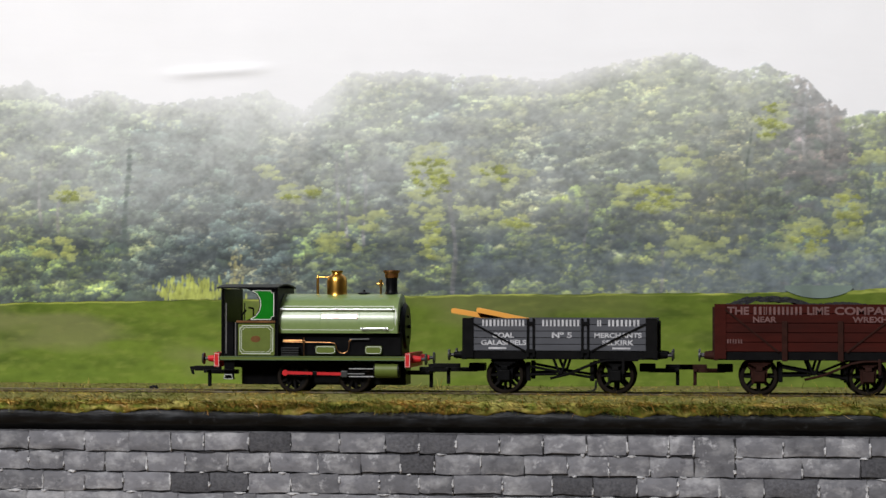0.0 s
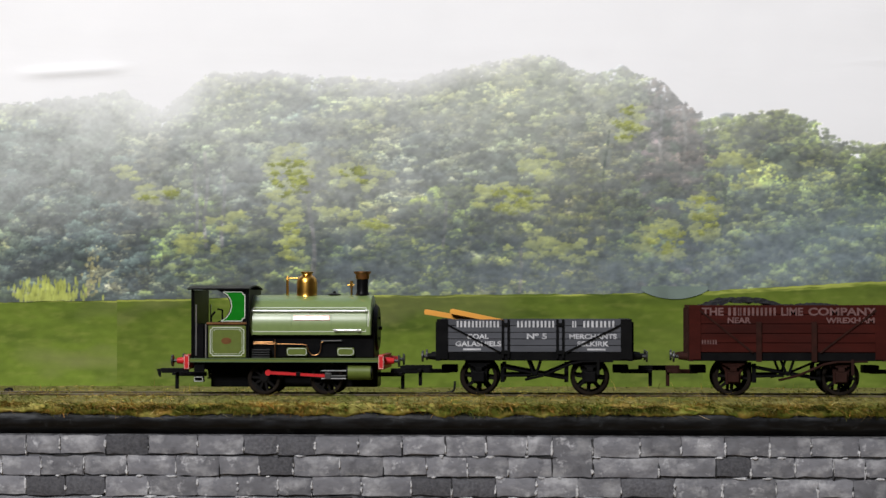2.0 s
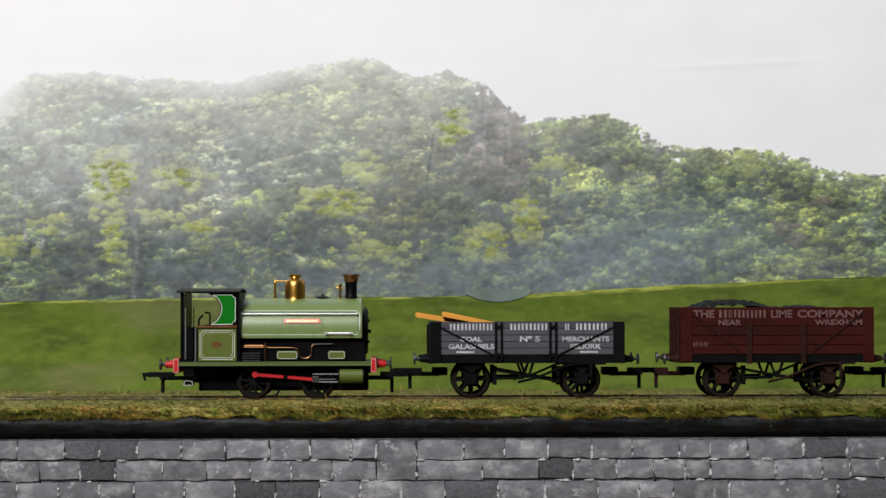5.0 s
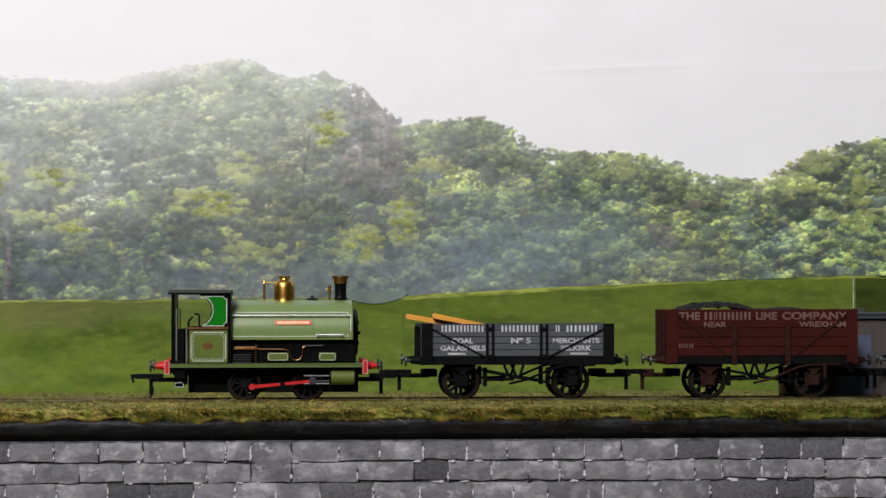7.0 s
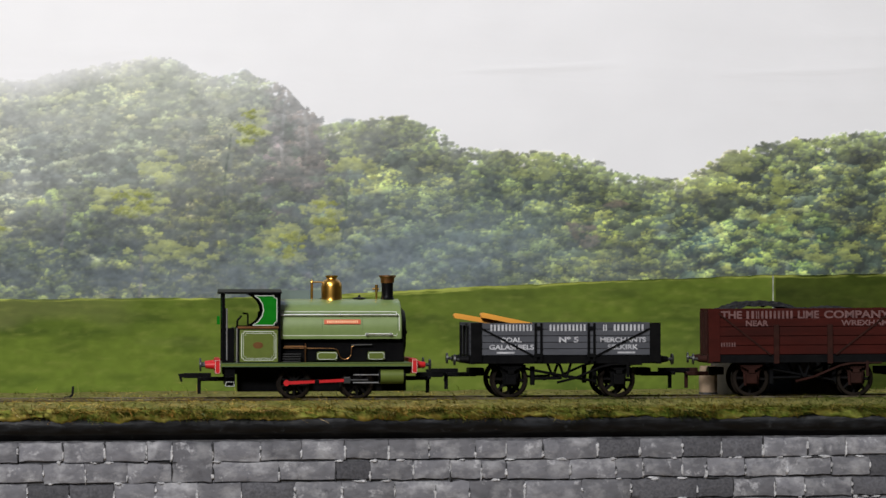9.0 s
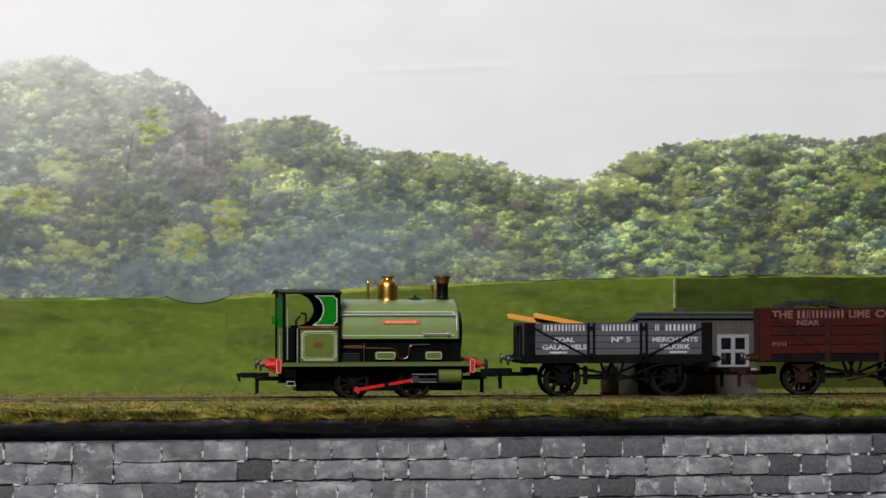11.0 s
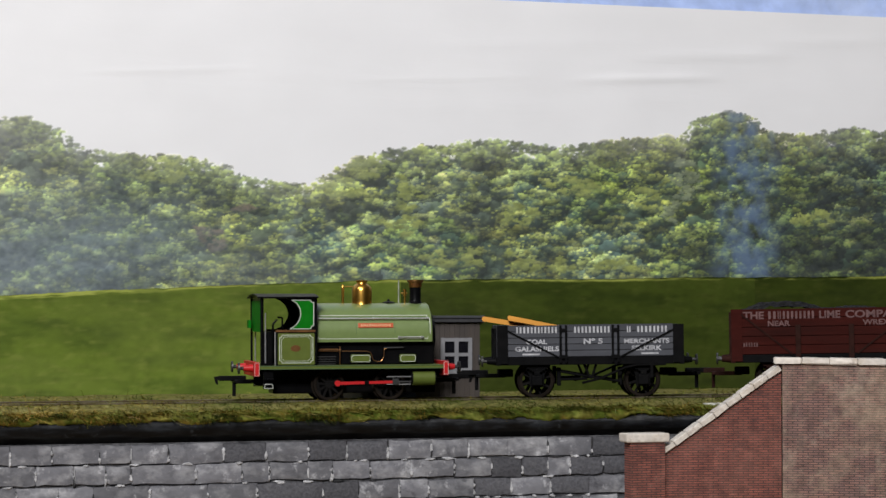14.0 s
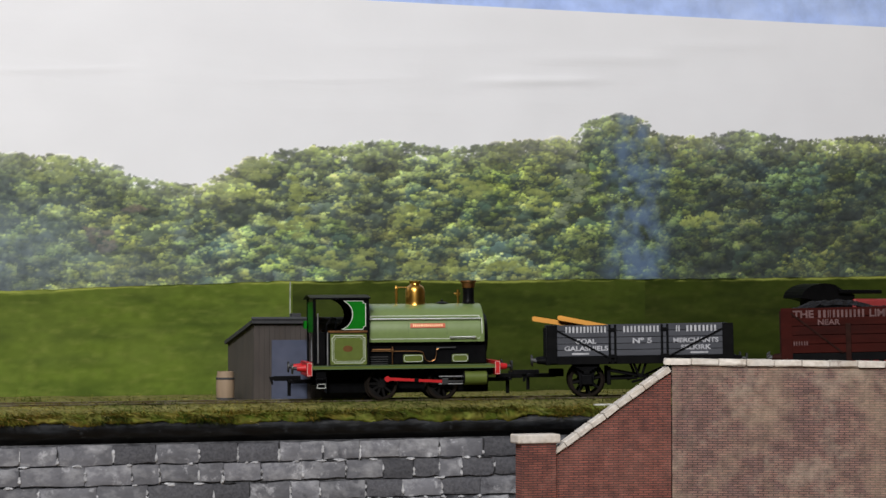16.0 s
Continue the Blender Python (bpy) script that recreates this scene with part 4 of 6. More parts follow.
lumps("soot_smears", 110, 32, 0.42, 2.6, 0.40, SOOT, "black soot caught in the joints")

# ---- the red brick wing wall: pillar, raking wall, tall wall turned towards the front ----
wing = tagged(empty("brick_wing_wall", Matrix.Translation((0, 0, EYE))), "weathered red brick wing wall with pale coping stones", "wall", kind="structure")
wing.scale = (0.95, 0.95, 0.95)
P_Y = 668.0
pillar = part("pillar", block(bmesh.new(), 264.6, 277, P_Y - 2.6, P_Y + 3, -130, -44.2), BRICK_RED, wing, "square red brick end pillar")
cap = bmesh.new()
block(cap, 263.0, 278.4, P_Y - 3.4, P_Y + 4.2, -44.2, -41.2, 0.5)
part("cap_stone", cap, COPING, pillar, "chipped pale cap stone")
rake = bmesh.new()
slab(rake, [(277, -130), (318, -130), (318, -19.8), (277, -48.4)], P_Y - 0.2, P_Y + 3)
bmesh.ops.rotate(rake, cent=(277, P_Y, 0), matrix=Matrix.Rotation(radians(-10), 3, "Z"), verts=rake.verts)
part("raking_wall", rake, BRICK_RED, wing, "red brick wall with a raking top")
cut = random.Random(12)
for k in range(9):
    bm = bmesh.new()
    block(bm, -2.7, 2.7, -1.4, 4.6, -0.3, 1.6, 0.3)
    for v in bm.verts:
        v.co += Vector((cut.uniform(-0.12, 0.12), cut.uniform(-0.15, 0.15), cut.uniform(-0.12, 0.12)))
    t = (k + 0.45) / 9
    bmesh.ops.rotate(bm, cent=(0, 0, 0), matrix=Matrix.Rotation(-math.atan2(28.6, 41), 3, "Y"), verts=bm.verts)
    bmesh.ops.translate(bm, vec=(277 + 41 * t, P_Y, -48.4 + 28.6 * t), verts=bm.verts)
    bmesh.ops.rotate(bm, cent=(277, P_Y, 0), matrix=Matrix.Rotation(radians(-10), 3, "Z"), verts=bm.verts)
    part("coping_stone", bm, COPING, wing)
C_X, C_Y, TURN = 317.4, 660.0, -24.0
tall = bmesh.new()
block(tall, 0, 150, -0.6, 6, -130, -18.2)
part("tall_wall", tall, BRICK_LIMED, wing, "tall brick wall with lime stains").matrix_basis = pose(C_X * MM, C_Y * MM, 0, 0, 0, TURN)
for k in range(16):
    bm = bmesh.new()
    block(bm, k * 9.3 - 2.6, k * 9.3 + 6.6, -1.8, 8, -18.2, -16.0, 0.45)
    for v in bm.verts:
        v.co += Vector((cut.uniform(-0.1, 0.1), cut.uniform(-0.2, 0.2), cut.uniform(-0.15, 0.15)))
    part("coping_stone", bm, COPING, wing).matrix_basis = pose(C_X * MM, C_Y * MM, 0, 0, 0.6, TURN)

# ---- things beside the track ----
WOOD_GREY = material("weathered_boards", (0.050, 0.041, 0.036), 0.85, vary=0.18, grain=200, bump=0.2, dirt=(0.075, 0.058, 0.045), dirt_amount=0.5, stretch=(1, 1, 0.3))
SLATE = material("roof_felt", (0.028, 0.028, 0.031), 0.7, vary=0.25, grain=300, bump=0.3)
GUTTER = material("grey_gutter", (0.04, 0.042, 0.046), 0.6, vary=0.1)
BLUE_DOOR = material("faded_blue_door", (0.050, 0.060, 0.098), 0.7, vary=0.12, grain=200, dirt=(0.11, 0.11, 0.15), dirt_amount=0.3)
WHITE_PAINT = material("white_window_paint", (0.20, 0.20, 0.21), 0.6, vary=0.08)
DARK_PANE = material("dark_pane", (0.006, 0.006, 0.008), 0.12, vary=0.1, bump=0)
BARREL_WOOD = material("barrel_wood", (0.24, 0.17, 0.11), 0.75, vary=0.2, grain=250, bump=0.2, stretch=(1, 1, 0.2))

hut = tagged(empty("lineside_hut", Matrix.Translation((0, 0, EYE))), "low grey boarded lineside hut with blue door", "hut")
hut.scale = (0.956, 0.956, 0.956)
SX0, SX1, SY0, SY1 = 200.8, 247.0, 775.0, 815.0
for a, b in zip(range(0, 46, 2), range(2, 48, 2)):
    part("wall_board", block(bmesh.new(), SX0 + a + 0.04, min(SX1, SX0 + b - 0.04), SY0, SY0 + 1.2, -36, -4.6), WOOD_GREY, hut)
for x in (SX0, SX1 - 1.2):
    side = bmesh.new()
    a = [bm_ for bm_ in ((SY0 + 1.2, -36), (SY1, -36), (SY1, -13.0), (SY0 + 1.2, -4.8))]
    lo = [side.verts.new((x, y, z)) for y, z in a]
    hi = [side.verts.new((x + 1.2, y, z)) for y, z in a]
    side.faces.new(lo)
    side.faces.new(hi)
    for i in range(4):
        side.faces.new((lo[i], lo[(i + 1) % 4], hi[(i + 1) % 4], hi[i]))
    part("end_wall", side, WOOD_GREY, hut)
roof = bmesh.new()
prof_roof = [(SY0 - 1.5, -4.6), (SY0 - 1.5, -3.2), (SY1 + 1, -11.6), (SY1 + 1, -13.0)]
lo = [roof.verts.new((SX0 - 1.2, y, z)) for y, z in prof_roof]
hi = [roof.verts.new((SX1 + 1.2, y, z)) for y, z in prof_roof]
roof.faces.new(lo)
roof.faces.new(hi)
for i in range(4):
    roof.faces.new((lo[i], lo[(i + 1) % 4], hi[(i + 1) % 4], hi[i]))
roof_part = part("roof", roof, SLATE, hut, "dark felted mono-pitch roof")
part("gutter", block(bmesh.new(), SX0 - 1.2, SX1 + 1.2, SY0 - 2.0, SY0 - 0.6, -3.2, -2.2, 0.2), GUTTER, roof_part)
part("vent", block(bmesh.new(), 216.4, 219.9, SY0 + 3, SY0 + 7, -3.8, -0.8, 0.2), SLATE, roof_part)
door = part("door", block(bmesh.new(), 207.6, 221.4, SY0 - 0.5, SY0, -35, -10.8, 0.1), BLUE_DOOR, hut, "faded blue plank door")
frame_bm = bmesh.new()
for x in (231.2, 236.6, 242.0):
    block(frame_bm, x, x + 1.5, SY0 - 0.8, SY0 - 0.05, -23, -10.6)
for z in (-12.0, -17.6, -23.4):
    block(frame_bm, 231.2, 243.5, SY0 - 0.75, SY0 - 0.1, z, z + 1.3)
window_part = part("window", frame_bm, WHITE_PAINT, hut, "white four-pane window frame")
for x in (232.7, 238.1):
    for z in (-16.3, -22.1):
        part("pane", block(bmesh.new(), x, x + 3.9, SY0 - 0.3, SY0 - 0.1, z, z + 4.5), DARK_PANE, window_part)
part("sill", block(bmesh.new(), 228.4, 246.6, SY0 - 2.2, SY0, -24.6, -23.4, 0.2), WHITE_PAINT, window_part)

butt = bmesh.new()
turned(butt, [(2.9, -35.5), (3.3, -32), (3.45, -28.5), (3.3, -24.5), (3.0, -22.4), (2.5, -22.4), (2.5, -23.2)], 190.2, 776)
water_butt = tagged(empty("water_butt", Matrix.Translation((0, 0, EYE))), "brown wooden water butt standing beside the hut", "barrel")
water_butt.scale = (0.965, 0.965, 0.965)
part("barrel_body", butt, BARREL_WOOD, water_butt, smooth=True)
for z in (-32.5, -25.0):
    hoop = bmesh.new()
    turned(hoop, [(3.35, z - 0.4), (3.5, z - 0.3), (3.5, z + 0.3), (3.35, z + 0.4)], 190.2, 776)
    part("hoop", hoop, SLATE, water_butt)

lump = bmesh.new()
bmesh.ops.create_icosphere(lump, subdivisions=3, radius=1.0)
for v in lump.verts:
    v.co = Vector((v.co.x * 1.9, v.co.y * 1.6, v.co.z * 1.35)) * (1 + 0.35 * (noise.noise(v.co * 1.6)))
bmesh.ops.translate(lump, vec=(-209.7, 790, GROUND_Z + 0.9), verts=lump.verts)
COAL = material("coal", (0.010, 0.0095, 0.0095), 0.75, vary=0.5, grain=600, bump=0.9)
crisp(COAL, 0.12)
coal_lump = part("coal_lump", lump, COAL, smooth=True)
coal_lump.location = (0, 0, EYE)
tagged(coal_lump, "black lump of coal lying in the dry grass", "coal")

wire = part("bent_wire", pipe(bmesh.new(), [(-46.4, 800, GROUND_Z + 0.3), (-44.4, 800, GROUND_Z + 0.6), (-43.4, 800, GROUND_Z + 1.6), (-43.2, 800, GROUND_Z + 4.6)], 0.42), COAL, smooth=True)
wire.location = (0, 0, EYE)
tagged(wire, "short black bent wire sticking up from the grass", "wire")

strip = part("rail_offcut", bent(block(bmesh.new(), 305, 324, 697, 698.2, GROUND_Z - 0.4, GROUND_Z + 1.6, 0.15), 0), material("pale_strip", (0.55, 0.55, 0.5), 0.6, vary=0.1))
strip.location = (0, 0, EYE)
tagged(strip, "pale strip lying on the ground beside the rails", "strip")

# a red engine with a black cab standing on the ground at the back
RED_ENGINE = material("red_engine_paint", (0.25, 0.03, 0.03), 0.45, vary=0.12)
BLACK_SATIN = crisp(material("black_satin", (0.0032, 0.0032, 0.0036), 0.36, vary=0.3, grain=400, bump=0.1, dirt=(0.006, 0.0055, 0.0055), dirt_amount=0.5), 0.06)
shunter = tagged(empty("parked_engine", Matrix.Translation((0, 0, EYE))), "parked red engine with a black rounded cab roof", "engine")
part("body", block(bmesh.new(), 462, 520, 786, 806, -26, 5.5, 1.0), RED_ENGINE, shunter)
part("running_plate", block(bmesh.new(), 436, 524, 784, 808, -28.5, -26, 0.3), BLACK_SATIN, shunter)
part("boiler", tube(bmesh.new(), (440, 796, -8), (462, 796, -8), 8.5, segs=24), BLACK_SATIN, shunter, smooth=True)
part("deck_plate", block(bmesh.new(), 455, 475, 785, 807, 7.6, 9.2, 0.3), BLACK_SATIN, shunter)
hood = bmesh.new()
slab(hood, [(438, 5.6)] + [(449 + 11 * math.cos(math.pi - a * math.pi / 14), 5.6 + 6.2 * math.sin(a * math.pi / 14)) for a in range(1, 10)] + [(457, 9.4), (463, 7), (463, 0), (446, 0), (446, 4.2), (442, 5.2)], 787, 803)
part("hood", hood, BLACK_SATIN, shunter)
for x in (446, 466, 500, 516):
    for y in (787, 805):
        part("wheel", tube(bmesh.new(), (x, y - 1, GROUND_Z + 5.5), (x, y + 1, GROUND_Z + 5.5), 5.6, segs=24), BLACK_SATIN, shunter)


# ---- the train ----
GREEN_PAINT = material("light_green_enamel", (0.142, 0.196, 0.066), 0.36, vary=0.05, grain=500, bump=0.02, coat=0.25)
GREEN_PANEL = material("olive_green_panel", (0.088, 0.114, 0.022), 0.42, vary=0.07, grain=500, bump=0.03)
GREEN_CAB = material("emerald_cab_sheet", (0.004, 0.125, 0.006), 0.5, vary=0.06, grain=500, bump=0.02)
LINE_WHITE = material("white_lining", (0.62, 0.64, 0.58), 0.5, vary=0.04, bump=0)
LINE_DARK = material("dark_green_lining", (0.05, 0.09, 0.03), 0.5, vary=0.05, bump=0)
RED_PAINT = material("signal_red", (0.42, 0.012, 0.014), 0.45, vary=0.08, grain=400, bump=0.03)
BRASS = material("polished_brass", (0.55, 0.30, 0.06), 0.30, metal=1.0, vary=0.1, grain=300, bump=0.03)
COPPER = material("copper", (0.34, 0.17, 0.07), 0.35, metal=1.0, vary=0.15, grain=300, bump=0.03)
STEEL = material("bright_steel", (0.78, 0.78, 0.79), 0.36, metal=1.0, vary=0.1, grain=300, bump=0.03)
WHEEL_DARK = material("dark_wheel", (0.006, 0.0055, 0.0055), 0.55, vary=0.3, grain=300, bump=0.15, dirt=(0.012, 0.011, 0.010), dirt_amount=0.5)
TYRE = material("worn_tyre", (0.012, 0.009, 0.007), 0.75, metal=0.0, vary=0.2)
BROWN_EDGE = material("varnished_beading", (0.12, 0.055, 0.02), 0.45, vary=0.2)
PLATE_RED = material("red_nameplate", (0.48, 0.09, 0.03), 0.3, vary=0.05, coat=1.0)
PLATE_LETTER = material("brassy_letter", (0.75, 0.45, 0.25), 0.35, metal=0.6, vary=0.1, bump=0)
PLANK_GREY = material("grey_planks", (0.064, 0.066, 0.075), 0.7, vary=0.1, grain=350, bump=0.25, dirt=(0.035, 0.036, 0.040), dirt_amount=0.6, dirt_scale=120, random_shift=0.12, stretch=(0.25, 1, 1))
IRON_BLACK = material("black_ironwork", (0.003, 0.003, 0.0034), 0.55, vary=0.3, grain=400, bump=0.15, dirt=(0.008, 0.0075, 0.007), dirt_amount=0.4)
PLANK_RED = material("oxide_red_planks", (0.036, 0.0068, 0.0050), 0.8, vary=0.2, grain=350, bump=0.25, dirt=(0.016, 0.0062, 0.0055), dirt_amount=0.6, dirt_scale=90, random_shift=0.05, stretch=(0.25, 1, 1))
IRON_RED = material("oxide_red_ironwork", (0.022, 0.008, 0.006), 0.7, vary=0.25, grain=400, bump=0.15, dirt=(0.020, 0.012, 0.010), dirt_amount=0.6)
LETTER_GREY = material("worn_white_lettering", (0.40, 0.40, 0.42), 0.7, vary=0.15, grain=700, bump=0, dirt=(0.13, 0.13, 0.145), dirt_amount=0.7, dirt_scale=250)
for dull in (TYRE, PLANK_GREY, PLANK_RED, IRON_BLACK, IRON_RED, WHEEL_DARK):
    crisp(dull, 0.05)
crisp(GREEN_CAB, 0.05), crisp(RED_PAINT, 0.25), crisp(GREEN_PANEL, 0.2), crisp(BROWN_EDGE, 0.1)
LETTER_PINK = material("faded_lettering", (0.105, 0.05, 0.048), 0.7, vary=0.2, grain=700, bump=0, dirt=(0.055, 0.020, 0.018), dirt_amount=0.7, dirt_scale=250)
# the couplings draw out by a few millimetres on the way
SLACK = [(0.0, 0.3), (8.0, 0.6), (12.0, 1.2), (13.5, 2.4), (14.8, 2.2), (16.0, 1.5)]
TIMBER = material("orange_timber", (0.62, 0.27, 0.03), 0.5, vary=0.12, grain=200, bump=0.1, stretch=(0.1, 1, 1))


def lettering(text, x0, x1, z0, z1, y, mat, parent, name="lettering"):
    """Words in the built-in font, raised a little, filling the given width and height."""
    cu = bpy.data.curves.new(name, "FONT")
    cu.body, cu.extrude, cu.offset = text, 0.04, 0.03
    src = new(name, cu)
    me = bpy.data.meshes.new_from_object(src.evaluated_get(bpy.context.evaluated_depsgraph_get()))
    bpy.data.objects.remove(src)
    co = np.empty(len(me.vertices) * 3, np.float32)
    me.vertices.foreach_get("co", co)
    co = co.reshape(-1, 3)
    lo, hi = co.min(0), co.max(0)
    x = x0 + (co[:, 0] - lo[0]) / (hi[0] - lo[0]) * (x1 - x0)
    z = z0 + (co[:, 1] - lo[1]) / (hi[1] - lo[1]) * (z1 - z0)
    out = np.stack([x, y - (co[:, 2] - lo[2]) * 0.8, z], -1) * MM
    me.vertices.foreach_set("co", out.astype(np.float32).ravel())
    me.materials.clear()
    me.materials.append(mat)
    ob = new(name, me)
    ob.parent = parent
    return ob


def bars(widths, x0, x1, z0, z1, y, mat, parent):
    """Plain upright bars in place of lettering."""
    bm = bmesh.new()
    total = sum(widths)
    gap = (x1 - x0) * 0.22 / max(1, len(widths) - 1)
    x = x0
    for w in widths:
        w = w / total * (x1 - x0) * 0.78
        stroke = w * (0.34 if w > 1.0 else 0.6)
        block(bm, x, x + stroke, y - 0.06, y, z0, z1)
        block(bm, x + w - stroke, x + w, y - 0.06, y, z0, z1)
        x += w + gap
    return part("lettering", bm, mat, parent)


def buffer(x, y, z, out, mat, parent, shank=5.2, head=1.9):
    """A buffer on a tapered guide; out is -1 or 1 along the train."""
    bm = bmesh.new()
    tube(bm, (x, y, z), (x + out * shank * 0.62, y, z), 1.35, 0.95, 14)
    guide = part("buffer", bm, mat, parent, smooth=True)
    bm = bmesh.new()
    tube(bm, (x + out * shank * 0.6, y, z), (x + out * (shank - 0.5), y, z), 0.55, segs=10)
    tube(bm, (x + out * (shank - 0.6), y, z), (x + out * shank, y, z), head, head * 0.92, 20)
    part("buffer_head", bm, STEEL_DARK, guide, smooth=True)
    return guide


STEEL_DARK = material("oiled_steel", (0.03, 0.03, 0.03), 0.45, metal=0.35, vary=0.2)


def coupling(x, out, parent, mat, z=5.6, reach=9.5):
    """A hook-and-bar coupling: arm, wide bar with a hook, dropper."""
    bm = bmesh.new()
    block(bm, min(x, x + out * reach), max(x, x + out * reach), -1.6, 1.6, z - 0.7, z + 0.7, 0.15)
    tip = x + out * reach
    block(bm, min(tip - out * 4, tip + out * 5.2), max(tip - out * 4, tip + out * 5.2), -1.0, 1.0, z + 0.3, z + 2.0, 0.15)
    slab(bm, [(tip + out * 5.0, z + 1.9), (tip + out * 7.0, z + 1.7), (tip + out * 6.2, z - 0.9), (tip + out * 5.5, z - 1.0), (tip + out * 5.7, z + 0.5), (tip + out * 4.8, z + 0.7)], -0.5, 0.5)
    block(bm, tip - out * 0.2 - 0.6, tip - out * 0.2 + 0.6, -7.2, 7.2, z - 0.2, z + 0.7, 0.1)
    block(bm, tip - 0.6, tip + 0.6, -0.5, 0.5, z - 5.0, z + 0.5, 0.1)
    return part("coupling", bm, mat, parent, "black hook-and-bar coupling")


def wheel(parent, x, y, r, spokes, crank=0.0):
    """A spoked wheel with flange and worn tyre, set in the thing's space at (x, y, r), turning about its own middle."""
    bm = bmesh.new()
    s = -1 if y < 0 else 1
    turned(bm, [(1.2, -0.8), (1.25, 0.8)], 0, 0, 14, "Y")
    if crank:
        block(bm, -1.0, 1.0, s * 0.2 - 0.5, s * 0.2 + 0.5, -0.8, crank + 0.8, 0.2)
        sector = [(math.cos(math.radians(a)) * r * 0.85, math.sin(math.radians(a)) * r * 0.85) for a in range(225, 320, 10)]
        slab(bm, sector, s * 0.1 - 0.4, s * 0.1 + 0.4)
    ob = part("wheel", bm, WHEEL_DARK, parent)
    spoke = part("spoke", tube(bmesh.new(), (0.8, 0, 0), (r * 0.88, 0, 0), 0.62, 0.5, 6), WHEEL_DARK, ob)
    for k in range(1, spokes):
        more = new("spoke", spoke.data)
        more.parent = ob
        more.rotation_euler = (0, 2 * math.pi * k / spokes, 0)
    rim = bmesh.new()
    segs = 40
    section = [(r * 0.82, -0.9), (r * 0.97, -1.0), (r, -0.9), (r, 0.9), (r + 0.55, 1.0), (r + 0.55, 1.3), (r * 0.82, 1.3)]
    rings = []
    for k in range(segs):
        a = 2 * math.pi * k / segs
        rings.append([rim.verts.new((math.cos(a) * q, h if s < 0 else -h, math.sin(a) * q)) for q, h in section])
    for k in range(segs):
        p, q = rings[k], rings[(k + 1) % segs]
        for i in range(len(section)):
            j = (i + 1) % len(section)
            rim.faces.new((p[i], p[j], q[j], q[i]))
    part("tyre", rim, TYRE, ob, smooth=True)
    ob.location = (x * MM, y * MM, r * MM)
    return ob


# ---- the saddle tank engine; x along the rails, its middle at 0, near side at negative y ----
CRANK, WHEEL_R, REAR_X, FRONT_X = 2.6, 5.33, -7.3, 13.7
ROD, CYL_Z, ROD_Y = 20.0, 6.2, 12.6


